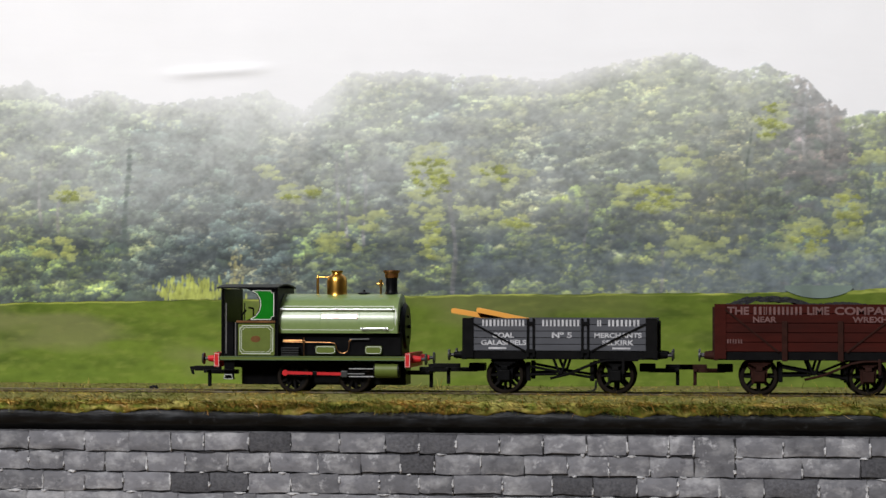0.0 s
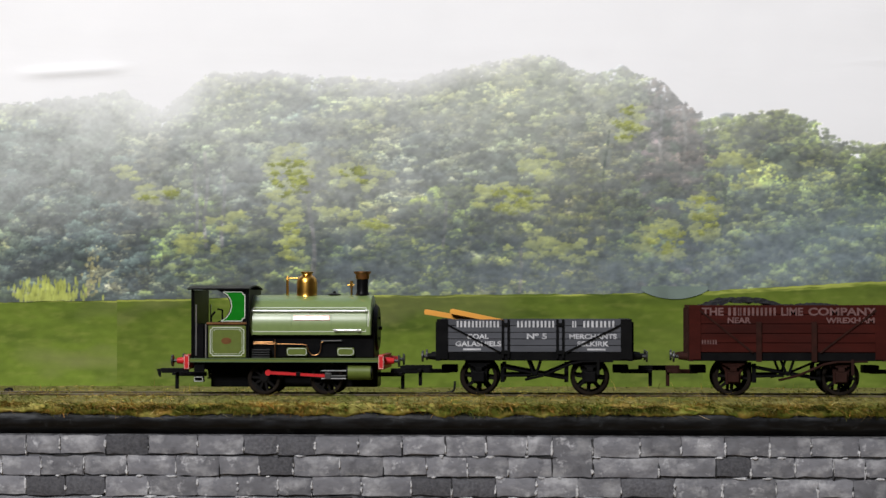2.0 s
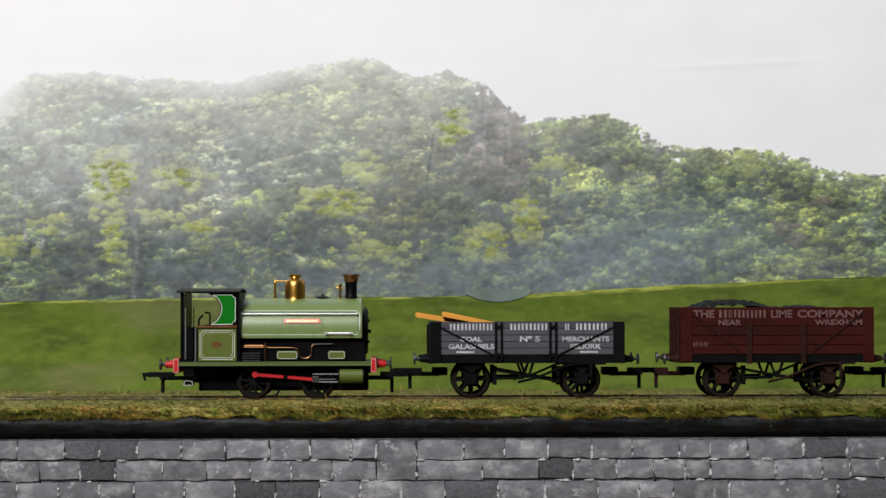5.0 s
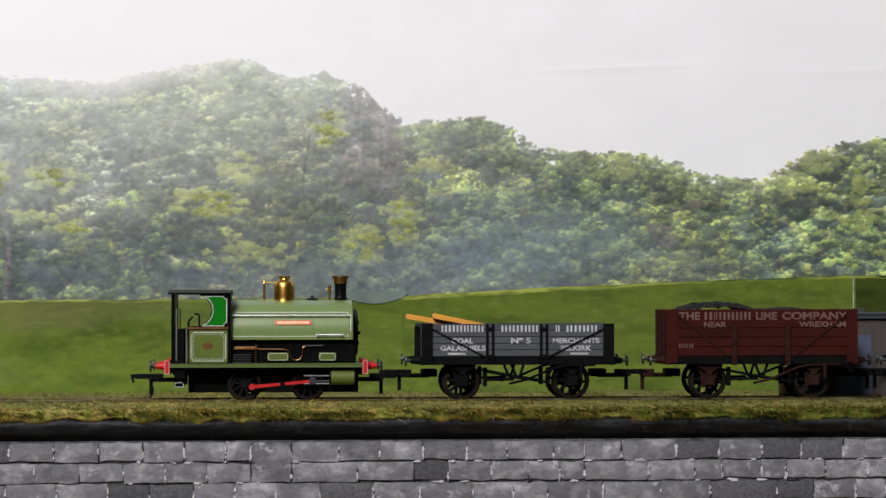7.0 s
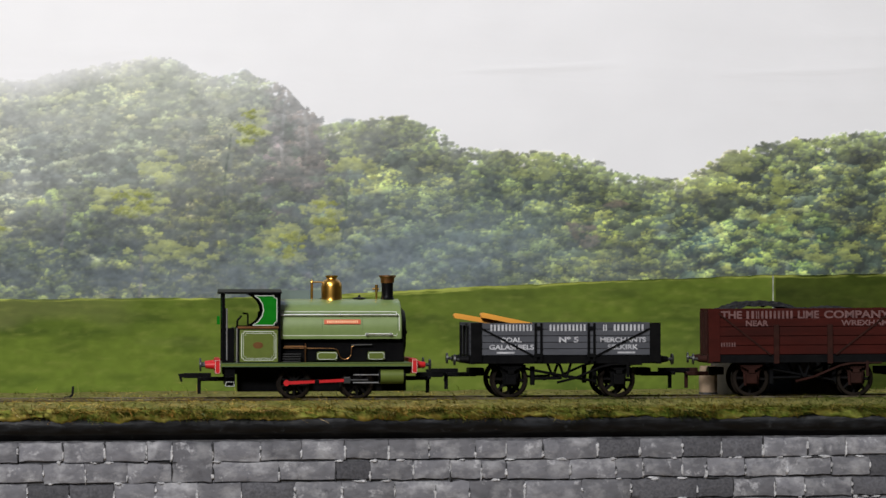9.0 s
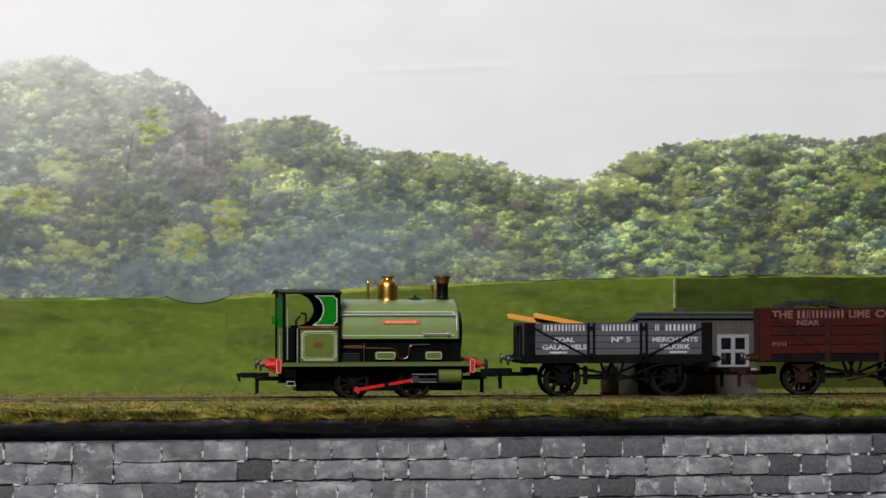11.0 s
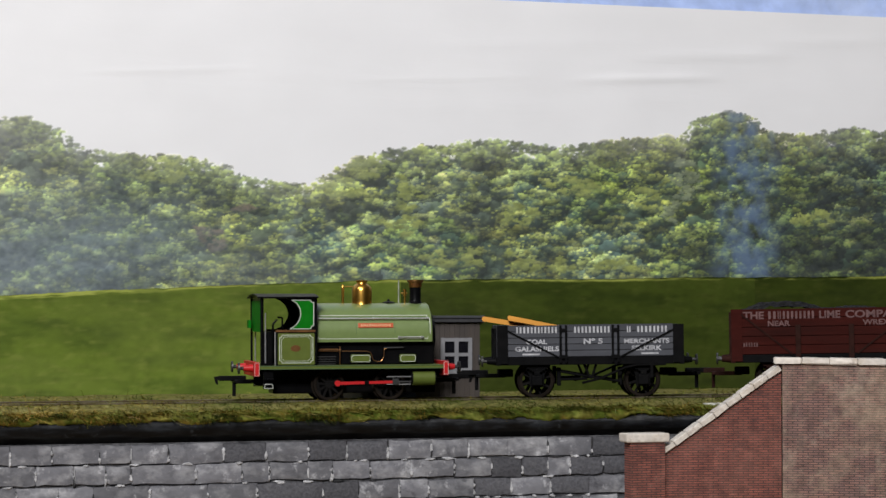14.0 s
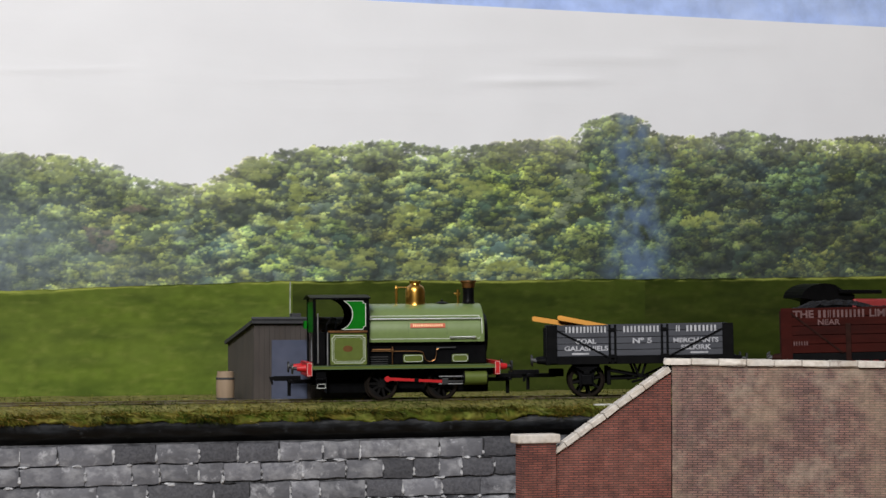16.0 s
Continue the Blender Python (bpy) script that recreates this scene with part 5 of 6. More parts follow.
def engine():
    e = tagged(empty("saddle_tank_engine"), "light green lined saddle tank engine with brass dome", "locomotive")
    # underframe
    bm = bmesh.new()
    block(bm, -26, 30.5, -6.2, 6.2, 2.3, 10.9, 0.3)
    block(bm, -31, 31.5, -9, 9, 8.2, 10.9)
    part("main_frame", bm, BLACK_SATIN, e)
    foot = part("footplate", block(bmesh.new(), -31.6, 32.4, -15.4, 15.4, 10.8, 12.1, 0.12), GREEN_PANEL, e)
    for z in (10.95, 11.95):
        part("lining", block(bmesh.new(), -31.4, 32.2, -15.5, -15.35, z - 0.13, z + 0.13), LINE_DARK, foot)
    for x, out in ((-32.6, -1), (32.4, 1)):
        beam = part("buffer_beam", block(bmesh.new(), min(x, x + out * -0.0) - 0.9, x + 0.9, -15.6, 15.6, 8.5, 13.3, 0.15), RED_PAINT, e, "red buffer beam")
        bm = bmesh.new()
        band(bm, [(x - 0.75, 8.8), (x + 0.75, 8.8), (x + 0.75, 13.0), (x - 0.75, 13.0)], 0.09, -15.72, -15.58)
        part("lining", bm, LINE_WHITE, beam)
        for y in (-10.5, 10.5):
            buffer(x + out * 0.9, y, 11.2, out, RED_PAINT, e, 5.0, 2.0)
        coupling(x - out * 4, out, e, IRON_BLACK, 6.4, 10.0)
    # steps
    for x in (-30.3,):
        for y in (-13.8, 13.8):
            bm = bmesh.new()
            block(bm, x, x + 3.4, y - 0.3, y + 0.3, 4.3, 10.8)
            block(bm, x, x + 3.4, y - 1.5, y + 1.0, 4.3, 4.8)
            block(bm, x, x + 3.4, y - 1.5, y + 1.0, 7.2, 7.7)
            step = part("step", bm, BLACK_SATIN, e)
            bm = bmesh.new()
            band(bm, [(x + 0.2, 4.5), (x + 3.2, 4.5), (x + 2.9, 5.9), (x + 0.5, 5.9)], 0.14, y - 1.62, y - 1.5)
            part("lining", bm, LINE_WHITE, step)
    # boiler, firebox and smokebox under the tank
    part("boiler", tube(bmesh.new(), (-13, 0, 20.2), (29.2, 0, 20.2), 9.0, segs=36), BLACK_SATIN, e, smooth=True)
    bm = bmesh.new()
    block(bm, -12, 29.6, -9.2, 9.2, 12.1, 20.5, 0.5)
    part("saddle", bm, BLACK_SATIN, e)
    door = bmesh.new()
    tube(door, (29.2, 0, 22), (30.4, 0, 22), 8.4, 7.2, 30)
    tube(door, (30.2, 0, 22), (31.4, 0, 22), 0.6, segs=8)
    for z in (18.5, 25.5):
        tube(door, (30.3, -1.0, z), (30.9, -1.0, z), 0.5, segs=8)
    part("smokebox_door", door, BLACK_SATIN, e)
    # saddle tank: a rounded hood with flat lower sides
    section = []
    for k in range(25):
        a = math.pi * k / 24
        section.append((-11.6 * math.cos(a) * (1 + 0.02 * math.sin(a)), 22.6 + 10.6 * math.sin(a)))
    section = [(-11.4, 19.9)] + section + [(11.4, 19.9)]
    bm = bmesh.new()
    ends = []
    for x, grow in ((-12.6, 0.97), (-12.3, 1.0), (28.3, 1.0), (28.6, 0.97)):
        ends.append([bm.verts.new((x, y * grow, 20 + (z - 20) * grow)) for y, z in section])
    for a, b in zip(ends[:-1], ends[1:]):
        for i in range(len(section)):
            j = (i + 1) % len(section)
            bm.faces.new((a[i], a[j], b[j], b[i]))
    bm.faces.new(ends[0])
    bm.faces.new(ends[-1])
    tank = part("saddle_tank", bm, GREEN_PAINT, e, "glossy light green saddle tank", smooth=True)

    def on_tank(z):
        """The tank's outer face at a height."""
        return -11.4 if z < 22.6 else -11.6 * math.sqrt(max(0, 1 - ((z - 22.6) / 10.6) ** 2)) * (1 + 0.02 * (z - 22.6) / 10.6)

    def tank_line(points, w, mat, name):
        bm = bmesh.new()
        for (xa, za), (xb, zb) in zip(points[:-1], points[1:]):
            n = max(1, int(abs(zb - za) / 0.5))
            for i in range(n):
                p = [(xa + (xb - xa) * t, za + (zb - za) * t) for t in (i / n, (i + 1) / n)]
                tube(bm, (p[0][0], on_tank(p[0][1]) - 0.02, p[0][1]), (p[1][0], on_tank(p[1][1]) - 0.02, p[1][1]), w, segs=6)
        return part(name, bm, mat, tank)

    tank_line(notched(-11.9, 27.7, 21.0, 28.9, 0.9) + [notched(-11.9, 27.7, 21.0, 28.9, 0.9)[0]], 0.13, LINE_WHITE, "lining")
    tank_line(notched(-11.4, 27.2, 21.5, 28.4, 0.9) + [notched(-11.4, 27.2, 21.5, 28.4, 0.9)[0]], 0.07, LINE_DARK, "lining")
    for x in (2.0, 15.4):
        tank_line([(x, 21.2), (x, 28.0)], 0.04, LINE_DARK, "seam")
    rail = bmesh.new()
    zr = 27.9
    tube(rail, (-11.6, on_tank(zr) - 1.0, zr), (27.3, on_tank(zr) - 1.0, zr), 0.28, segs=10)
    for x in (-11.2, 7.8, 26.8):
        tube(rail, (x, on_tank(zr), zr), (x, on_tank(zr) - 1.2, zr), 0.34, segs=8)
        bmesh.ops.create_uvsphere(rail, u_segments=8, v_segments=6, radius=0.45, matrix=Matrix.Translation((x, on_tank(zr) - 1.0, zr)))
    part("handrail", rail, STEEL, tank, "polished handrail", smooth=True)
    grab = bmesh.new()
    tube(grab, (16.2, -12.4, 21.5), (25.4, -12.4, 21.5), 0.26, segs=8)
    for x in (16.8, 24.6):
        tube(grab, (x, -11.3, 21.5), (x, -12.8, 21.5), 0.42, segs=8)
    part("grab_rail", grab, STEEL, tank, smooth=True)
    plate = part("nameplate", block(bmesh.new(), 2.6, 14.8, on_tank(25.5) - 0.3, on_tank(25.5) + 0.4, 24.7, 26.3, 0.08), PLATE_RED, tank, "red nameplate with brass letters")
    hinge = Vector((0, on_tank(25.5), 25.5)) * MM
    plate.matrix_basis = Matrix.Translation(hinge) @ Matrix.Rotation(radians(-15), 4, "X") @ Matrix.Translation(-hinge)
    bars([1, 1, 0.6, 1, 1, 1, 1, 1], 3.6, 13.8, 25.1, 25.9, on_tank(25.5) - 0.31, PLATE_LETTER, plate)
    # chimney, dome, filler, whistle, safety valve
    bm = bmesh.new()
    turned(bm, [(3.5, 32.2), (3.1, 32.7), (2.3, 33.3), (1.95, 34.4), (2.0, 38.6)], 24.7, 0)
    chimney = part("chimney", bm, BLACK_SATIN, e, smooth=True)
    bm = bmesh.new()
    turned(bm, [(2.1, 38.6), (2.3, 38.9), (2.35, 40.2), (2.9, 40.7), (2.9, 41.2), (2.0, 41.2), (1.9, 39)], 24.7, 0)
    part("cap", bm, COPPER, chimney, "copper chimney cap", smooth=True)
    bm = bmesh.new()
    turned(bm, [(3.9, 32.0), (3.65, 32.6), (3.5, 33.2), (3.45, 34.2), (3.5, 37.4), (3.25, 38.6), (2.6, 39.4), (1.8, 39.9), (1.7, 40.3), (2.1, 40.8), (2.1, 41.1), (1.2, 41.2)], 5.8, 0, 32)
    part("dome", bm, BRASS, e, "polished brass dome", smooth=True)
    bm = bmesh.new()
    tube(bm, (-0.9, 0, 32.8), (-0.9, 0, 38.6), 0.45, segs=10)
    tube(bm, (-0.9, 0, 38.6), (-0.9, 0, 39.6), 0.6, 0.25, 10)
    tube(bm, (-0.9, 0, 38.9), (3.4, 0, 38.9), 0.22, segs=8)
    part("valve_pipe", bm, BRASS, e, smooth=True)
    bm = bmesh.new()
    turned(bm, [(2.3, 32.9), (2.3, 33.4), (1.6, 33.7), (0.5, 33.9), (0.35, 34.5), (0.15, 34.6)], 15.2, 0)
    part("filler_cap", bm, BLACK_SATIN, e, smooth=True)
    bm = bmesh.new()
    tube(bm, (21.0, 0, 33), (21.0, 0, 35.5), 0.35, segs=8)
    tube(bm, (21.0, 0, 35.6), (21.0, 0, 38.0), 0.55, segs=10)
    tube(bm, (19.6, 0, 36.6), (21.8, 0, 36.6), 0.3, segs=8)
    part("whistle", bm, BRASS, e, smooth=True)
    # cab
    for y0, y1 in ((-14.6, -14.0), (14.0, 14.6)):
        curve = [(-22.6, 24.2), (-20.9, 24.9), (-19.4, 26.1), (-18.4, 27.8), (-18.0, 29.4), (-18.4, 31.2), (-19.3, 32.8), (-20.7, 34.0), (-22.6, 34.9)]
        bm = bmesh.new()
        slab(bm, [(-25.9, 12.1), (-12.6, 12.1), (-12.6, 35.0), (-22.6, 35.0)] + curve[::-1] + [(-25.9, 24.2)], y0, y1)
        sheet = part("cab_side", bm, BLACK_SATIN, e)
        near = y0 < 0
        o0, o1 = (y0 - 0.1, y0) if near else (y1, y1 + 0.1)
        bm = bmesh.new()
        slab(bm, notched(-25.4, -12.9, 12.4, 23.0, 0.2), o0, o1)
        lower = part("lower_panel", bm, GREEN_PANEL, sheet, "olive green lined cab panel")
        upper = [(-21.2, 24.5), (-19.4, 25.6), (-18.1, 27.4), (-17.6, 29.4), (-17.9, 31.4), (-19.0, 33.2), (-20.6, 34.2), (-14.2, 34.2), (-14.0, 33.5), (-13.2, 33.3), (-13.2, 25.6), (-14.0, 25.3), (-14.2, 24.5)]
        bm = bmesh.new()
        slab(bm, upper, o0, o1)
        up = part("upper_panel", bm, GREEN_CAB, sheet, "emerald green cab panel")
        l0, l1 = (o0 - 0.06, o0) if near else (o1, o1 + 0.06)
        bm = bmesh.new()
        band(bm, upper, 0.2, l0, l1)
        part("lining", bm, LINE_WHITE, up)
        for inset, w, mat in ((0.6, 0.17, LINE_WHITE), (0.95, 0.14, LINE_DARK), (1.2, 0.09, LINE_WHITE)):
            bm = bmesh.new()
            band(bm, notched(-25.4 + inset, -12.9 - inset, 12.4 + inset, 23.0 - inset, 0.8), w, l0, l1)
            part("lining", bm, mat, lower)
        crest = bmesh.new()
        slab(crest, [(-19.4 + 1.7 * math.cos(a * math.pi / 10), 17.9 + 1.1 * math.sin(a * math.pi / 10)) for a in range(20)], l0, l1)
        part("works_plate", crest, BROWN_EDGE, lower, "small oval works plate")
        part("beading", block(bmesh.new(), -26.1, -12.6, y0 - 0.2, y1 + 0.2, 23.4, 24.1, 0.1), BROWN_EDGE, sheet)
    front = bmesh.new()
    block(front, -12.6, -11.9, -14.0, 14.0, 12.1, 35.0)
    part("cab_front", front, BLACK_SATIN, e)
    part("backhead", tube(bmesh.new(), (-15, 0, 20), (-12.6, 0, 20), 8.5, segs=24), BLACK_SATIN, e)
    rear = bmesh.new()
    block(rear, -30.7, -30.2, -14.2, 14.2, 23.6, 34.8)
    block(rear, -27.6, -27.1, -13.9, 14.2, 12.1, 23.6)
    block(rear, -30.6, -27.2, -14.2, -13.9, 12.1, 23.6)
    part("rear_sheet", rear, BLACK_SATIN, e)
    for y in (-14.2, 14.2):
        bm = bmesh.new()
        tube(bm, (-30.9, y, 12), (-30.9, y, 35), 0.42, segs=10)
        part("pillar", bm, BLACK_SATIN, e)
        bm = bmesh.new()
        tube(bm, (-29.6, y * 1.01, 13), (-29.6, y * 1.01, 30), 0.25, segs=8)
        tube(bm, (-26.3, y * 1.02, 12.2), (-26.3, y * 1.02, 23.5), 0.25, segs=8)
        part("handrail", bm, STEEL, e)
    part("rear_panel", block(bmesh.new(), -32.6, -31.6, 9.0, 13.6, 24.6, 27.4, 0.1), GREEN_CAB, e)
    part("rear_window_panel", block(bmesh.new(), -31.0, -30.7, -13.2, 13.2, 23.4, 34.0, 0.05), GREEN_CAB, e, "emerald green back sheet of the cab")
    for points, r in (([(-26, -6, 20), (-26, -6, 26), (-24.6, -6, 27.6)], 0.35), ([(-22.5, -4, 20), (-22.5, -4, 28.2), (-24.2, -4, 28.4)], 0.3), ([(-18.5, 3, 22), (-18.5, 3, 29)], 0.5)):
        part("control_lever", pipe(bmesh.new(), points, r), BLACK_SATIN, e)
    # curved cab roof
    bm = bmesh.new()
    rows = []
    for x in (-32.4, -11.6):
        rows.append([bm.verts.new((x, y, 34.9 + 1.1 * (1 - (y / 15.6) ** 2) + dz)) for dz in (0.0, 0.5) for y in ([-15.6 + 31.2 * i / 14 for i in range(15)] if dz == 0 else [15.6 - 31.2 * i / 14 for i in range(15)])])
    n = len(rows[0])
    for i in range(n):
        bm.faces.new((rows[0][i], rows[0][(i + 1) % n], rows[1][(i + 1) % n], rows[1][i]))
    bm.faces.new(rows[0])
    bm.faces.new(rows[1])
    part("cab_roof", bm, BLACK_SATIN, e, "thin black curved cab roof")
    # side fittings below the tank
    for x0, x1 in ((0.2, 7.2), (17.2, 23.0)):
        for y in (-9.9, 9.9):
            box = part("sand_box", block(bmesh.new(), x0, x1, y - 0.6, y + 0.6, 12.8, 15.6, 0.5), GREEN_PANEL, e, "small green box with white edge")
            bm = bmesh.new()
            band(bm, notched(x0 + 0.3, x1 - 0.3, 13.1, 15.3, 0.4), 0.13, y - 0.68, y - 0.58)
            part("lining", bm, LINE_WHITE, box)
    bm = bmesh.new()
    for k in range(4):
        block(bm, -11.2, -5.2, -12.4, -9.4, 12.3 + k * 0.8, 12.6 + k * 0.8)
    part("slatted_step", bm, STEEL_DARK, e)
    bm = bmesh.new()
    u = [(9.6 + 2.1 * math.cos(a), -10.4, 15.2 + 2.1 * math.sin(a)) for a in [math.radians(v) for v in range(180, 361, 20)]]
    pipe(bm, [(-11, -10.4, 16.9), (5.6, -10.4, 16.7), (7.0, -10.4, 16.3)] + u + [(11.8, -10.4, 17.2), (12.6, -10.4, 17.6)], 0.13)
    pipe(bm, [(-10.6, -10.6, 17.4), (-4.2, -10.6, 17.4)], 0.2)
    tube(bm, (-3.6, -10.8, 12.2), (-3.6, -10.8, 18.4), 0.2, segs=8)
    bmesh.ops.create_uvsphere(bm, u_segments=10, v_segments=6, radius=0.45, matrix=Matrix.Translation((-3.6, -10.8, 17.2)))
    part("injector_pipe", bm, COPPER, e, "thin copper injector pipe", smooth=True)
    part("reach_rod", pipe(bmesh.new(), [(11.8, -10.2, 17.8), (18.6, -10.2, 17.9)], 0.25), STEEL_DARK, e)
    # cylinders, slide bars
    for s in (-1, 1):
        bm = bmesh.new()
        tube(bm, (21.2, s * 12.2, 7.5), (28.8, s * 12.2, 7.5), 2.55, segs=28)
        cyl = part("cylinder", bm, GREEN_PANEL, e, "olive green cylinder with bright cover", smooth=True)
        bm = bmesh.new()
        tube(bm, (20.6, s * 12.2, 7.5), (21.3, s * 12.2, 7.5), 2.35, segs=24)
        tube(bm, (28.7, s * 12.2, 7.5), (29.3, s * 12.2, 7.5), 2.35, segs=24)
        part("cylinder_cover", bm, BLACK_SATIN, cyl)
        for z in (5.4, 8.0):
            part("slide_bar", block(bmesh.new(), 12.2, 21.2, s * ROD_Y - 0.35, s * ROD_Y + 0.35, z - 0.13, z + 0.13), STEEL, e)
    moving = {"wheels": [], "rods": [], "heads": []}
    for x in (REAR_X, FRONT_X):
        for y in (-9.2, 9.2):
            moving["wheels"].append((wheel(e, x, y, WHEEL_R, 10, CRANK), x, y, WHEEL_R))
    for s in (-1, 1):
        bm = bmesh.new()
        slab(bm, [(0, -0.55), (9.6, -0.45), (9.6, 0.45), (0, 0.55)], s * ROD_Y - 0.3, s * ROD_Y + 0.3)
        slab(bm, [(10.6, -0.45), (ROD, -0.5), (ROD, 0.5), (10.6, 0.45)], s * ROD_Y - 0.3, s * ROD_Y + 0.3)
        tube(bm, (0, s * ROD_Y - 0.45, 0), (0, s * ROD_Y + 0.45, 0), 1.0, segs=16)
        rod = part("connecting_rod", bm, RED_PAINT, e, "red connecting rod")
        part("rod_joint", block(bmesh.new(), 9.3, 10.9, s * ROD_Y - 0.35, s * ROD_Y + 0.35, -0.7, 0.7, 0.15), BLACK_SATIN, rod)
        moving["rods"].append(rod)
        bm = bmesh.new()
        block(bm, -1.0, 1.2, s * ROD_Y - 0.5, s * ROD_Y + 0.5, -1.1, 1.1, 0.2)
        tube(bm, (0, s * ROD_Y, 0), (7.0, s * ROD_Y, 0), 0.32, segs=8)
        moving["heads"].append(part("crosshead", bm, STEEL_DARK, e, "oily crosshead and piston rod"))
    return e, moving


def wagon(name, label, length, top, plank_mat, iron_mat, frame_mat, load, lettered, base=18.4):
    """A four-wheeled open wagon: planked sides and ends, ironwork, underframe, brake gear."""
    w = tagged(empty(name), label, "wagon", "goods wagons of the train")
    h = length / 2
    floor_z = 14.3
    part("underframe", block(bmesh.new(), -h + 1, h - 1, -12, 12, 12.2, 14.3), IRON_BLACK, w)
    for y in (-13.8, 13.8):
        part("solebar", block(bmesh.new(), -h, h, y - 0.9, y + 0.9, 11.5, 14.2, 0.15), IRON_BLACK, w)
    planks = 5
    step = (top - floor_z) / planks
    for y in (-15.0, 14.0):
        for k in range(planks):
            part("plank", block(bmesh.new(), -h + 0.3, h - 0.3, y, y + 1.0, floor_z + k * step + 0.1, floor_z + (k + 1) * step - 0.1, 0.08), plank_mat, w)
    for y0, y1 in ((-14.0, -13.7), (13.7, 14.0)):
        part("side_lining", block(bmesh.new(), -h + 1.1, h - 1.1, y0, y1, floor_z, top - 0.3), frame_mat, w)
    for x in (-h, h - 1.0):
        for k in range(planks):
            part("plank", block(bmesh.new(), x, x + 1.0, -14.0, 14.0, floor_z + k * step + 0.1, floor_z + (k + 1) * step - 0.1, 0.08), plank_mat, w)
        beam = part("headstock", block(bmesh.new(), x - 0.3, x + 1.3, -15.2, 15.2, 11.4, 14.3, 0.15), frame_mat, w)
        for y in (-9, 0, 9):
            part("end_stanchion", block(bmesh.new(), (x - 0.7) if x < 0 else (x + 1.0), x if x < 0 else (x + 1.7), y - 0.7, y + 0.7, 12, top - 1), iron_mat, w)
    iron = iron_mat
    for s in (-1, 1):
        y0, y1 = (-15.35, -14.98) if s < 0 else (14.98, 15.35)
        for x0, x1 in ((-h, -h + 3.7), (h - 3.7, h)):
            bm = bmesh.new()
            slab(bm, [(x0, 12.0), (x1, 12.0), (x1, top), (x0, top)], y0, y1)
            part("corner_plate", bm, IRON_BLACK if lettered != "red" else plank_mat, w)
        for x in (-9.4, 8.6):
            if lettered == "red":
                part("door_strap", block(bmesh.new(), x - 0.9, x + 0.9, y0 - 0.35, y1 + 0.35, 11.2, top - 5.6, 0.12), iron, w)
            else:
                for d in (-0.95, 0.95):
                    part("door_strap", block(bmesh.new(), x + d - 0.4, x + d + 0.4, y0 - 0.15, y1 + 0.15, 12.2, top - 0.1, 0.08), iron, w)
                part("door_latch", block(bmesh.new(), x - 1.3, x + 1.3, y0 - 0.25, y1 + 0.25, top - 2.4, top - 1.2, 0.1), iron, w)
                part("door_hinge", block(bmesh.new(), x - 1.5, x + 1.5, y0 - 0.25, y1 + 0.25, 13.6, 14.9, 0.1), iron, w)
        for sign in (-1, 1):
            bm = bmesh.new()
            band(bm, [(sign * (h - 3.6), top - 1.9), (sign * 11.2 - 0.4, 14.4)], 0.55, y0 - 0.05, y1 + 0.05, closed=False)
            part("diagonal_brace", bm, iron, w)
        # axle guards, boxes and springs
        for x in (-base, base):
            bm = bmesh.new()
            slab(bm, [(x - 5.0, 12), (x + 5.0, 12), (x + 2.7, 8.0), (x + 2.4, 3.8), (x - 2.4, 3.8), (x - 2.7, 8.0)], s * 11.3 - 0.3, s * 11.3 + 0.3)
            part("axle_guard", bm, iron, w)
            box = block(bmesh.new(), x - 1.9, x + 1.9, s * 12.4 - 1.0, s * 12.4 + 1.0, 4.4, 7.9, 0.3)
            block(box, x - 1.1, x + 1.1, s * 12.4 - 1.2, s * 12.4 + 1.2, 7.9, 9.2, 0.15)
            part("axle_box", box, iron, w)
            bm = bmesh.new()
            for k, q in enumerate((1.8, 2.7, 3.6, 4.5)):
                block(bm, x - q, x + q, s * 12.4 - 0.8, s * 12.4 + 0.8, 9.2 + k * 0.5, 9.65 + k * 0.5)
            part("leaf_spring", bm, iron, w)
        # brake gear
        bm = bmesh.new()
        for q in (-2.2, 2.2):
            tube(bm, (q, s * 12.6, 12), (0.2 + q * 0.15, s * 12.6, 6.8), 0.45, segs=6)
        tube(bm, (0.2, s * 11.4, 7.2), (0.2, s * 13.4, 7.2), 0.7, segs=10)
        part("brake_hanger", bm, IRON_BLACK, w)
        for a, b in (((-10.2, 9.2), (0.2, 7.2)), ((10.2, 5.6), (0.2, 7.2)), ((-10.2, 6.4), (-1, 6.6))):
            part("push_rod", tube(bmesh.new(), (a[0], s * 12.2, a[1]), (b[0], s * 12.2, b[1]), 0.45, segs=6), IRON_BLACK, w)
        for x in (-10.6, 10.6):
            part("brake_block", block(bmesh.new(), x - 0.7, x + 0.7, s * 9.5 - 1, s * 9.5 + 1, 4.2, 10.5, 0.2), IRON_BLACK, w)
        bm = bmesh.new()
        pipe(bm, [(-3.0, s * 14.4, 5.2), (3, s * 14.4, 6.6), (12, s * 14.4, 10.4), (16, s * 14.4, 11.2), (26, s * 14.4, 11.4)], 0.42, 6)
        part("brake_lever", bm, iron if lettered == "red" else IRON_BLACK, w)
        part("lever_guard", block(bmesh.new(), 20.6, 21.6, s * 14.6 - 0.3, s * 14.6 + 0.3, 6.8, 12, 0.1), iron, w)
        for x, out in ((-h - 0.3, -1), (h + 0.3, 1)):
            buffer(x, s * 10.5, 12.8, out, frame_mat, w, 5.0, 1.9)
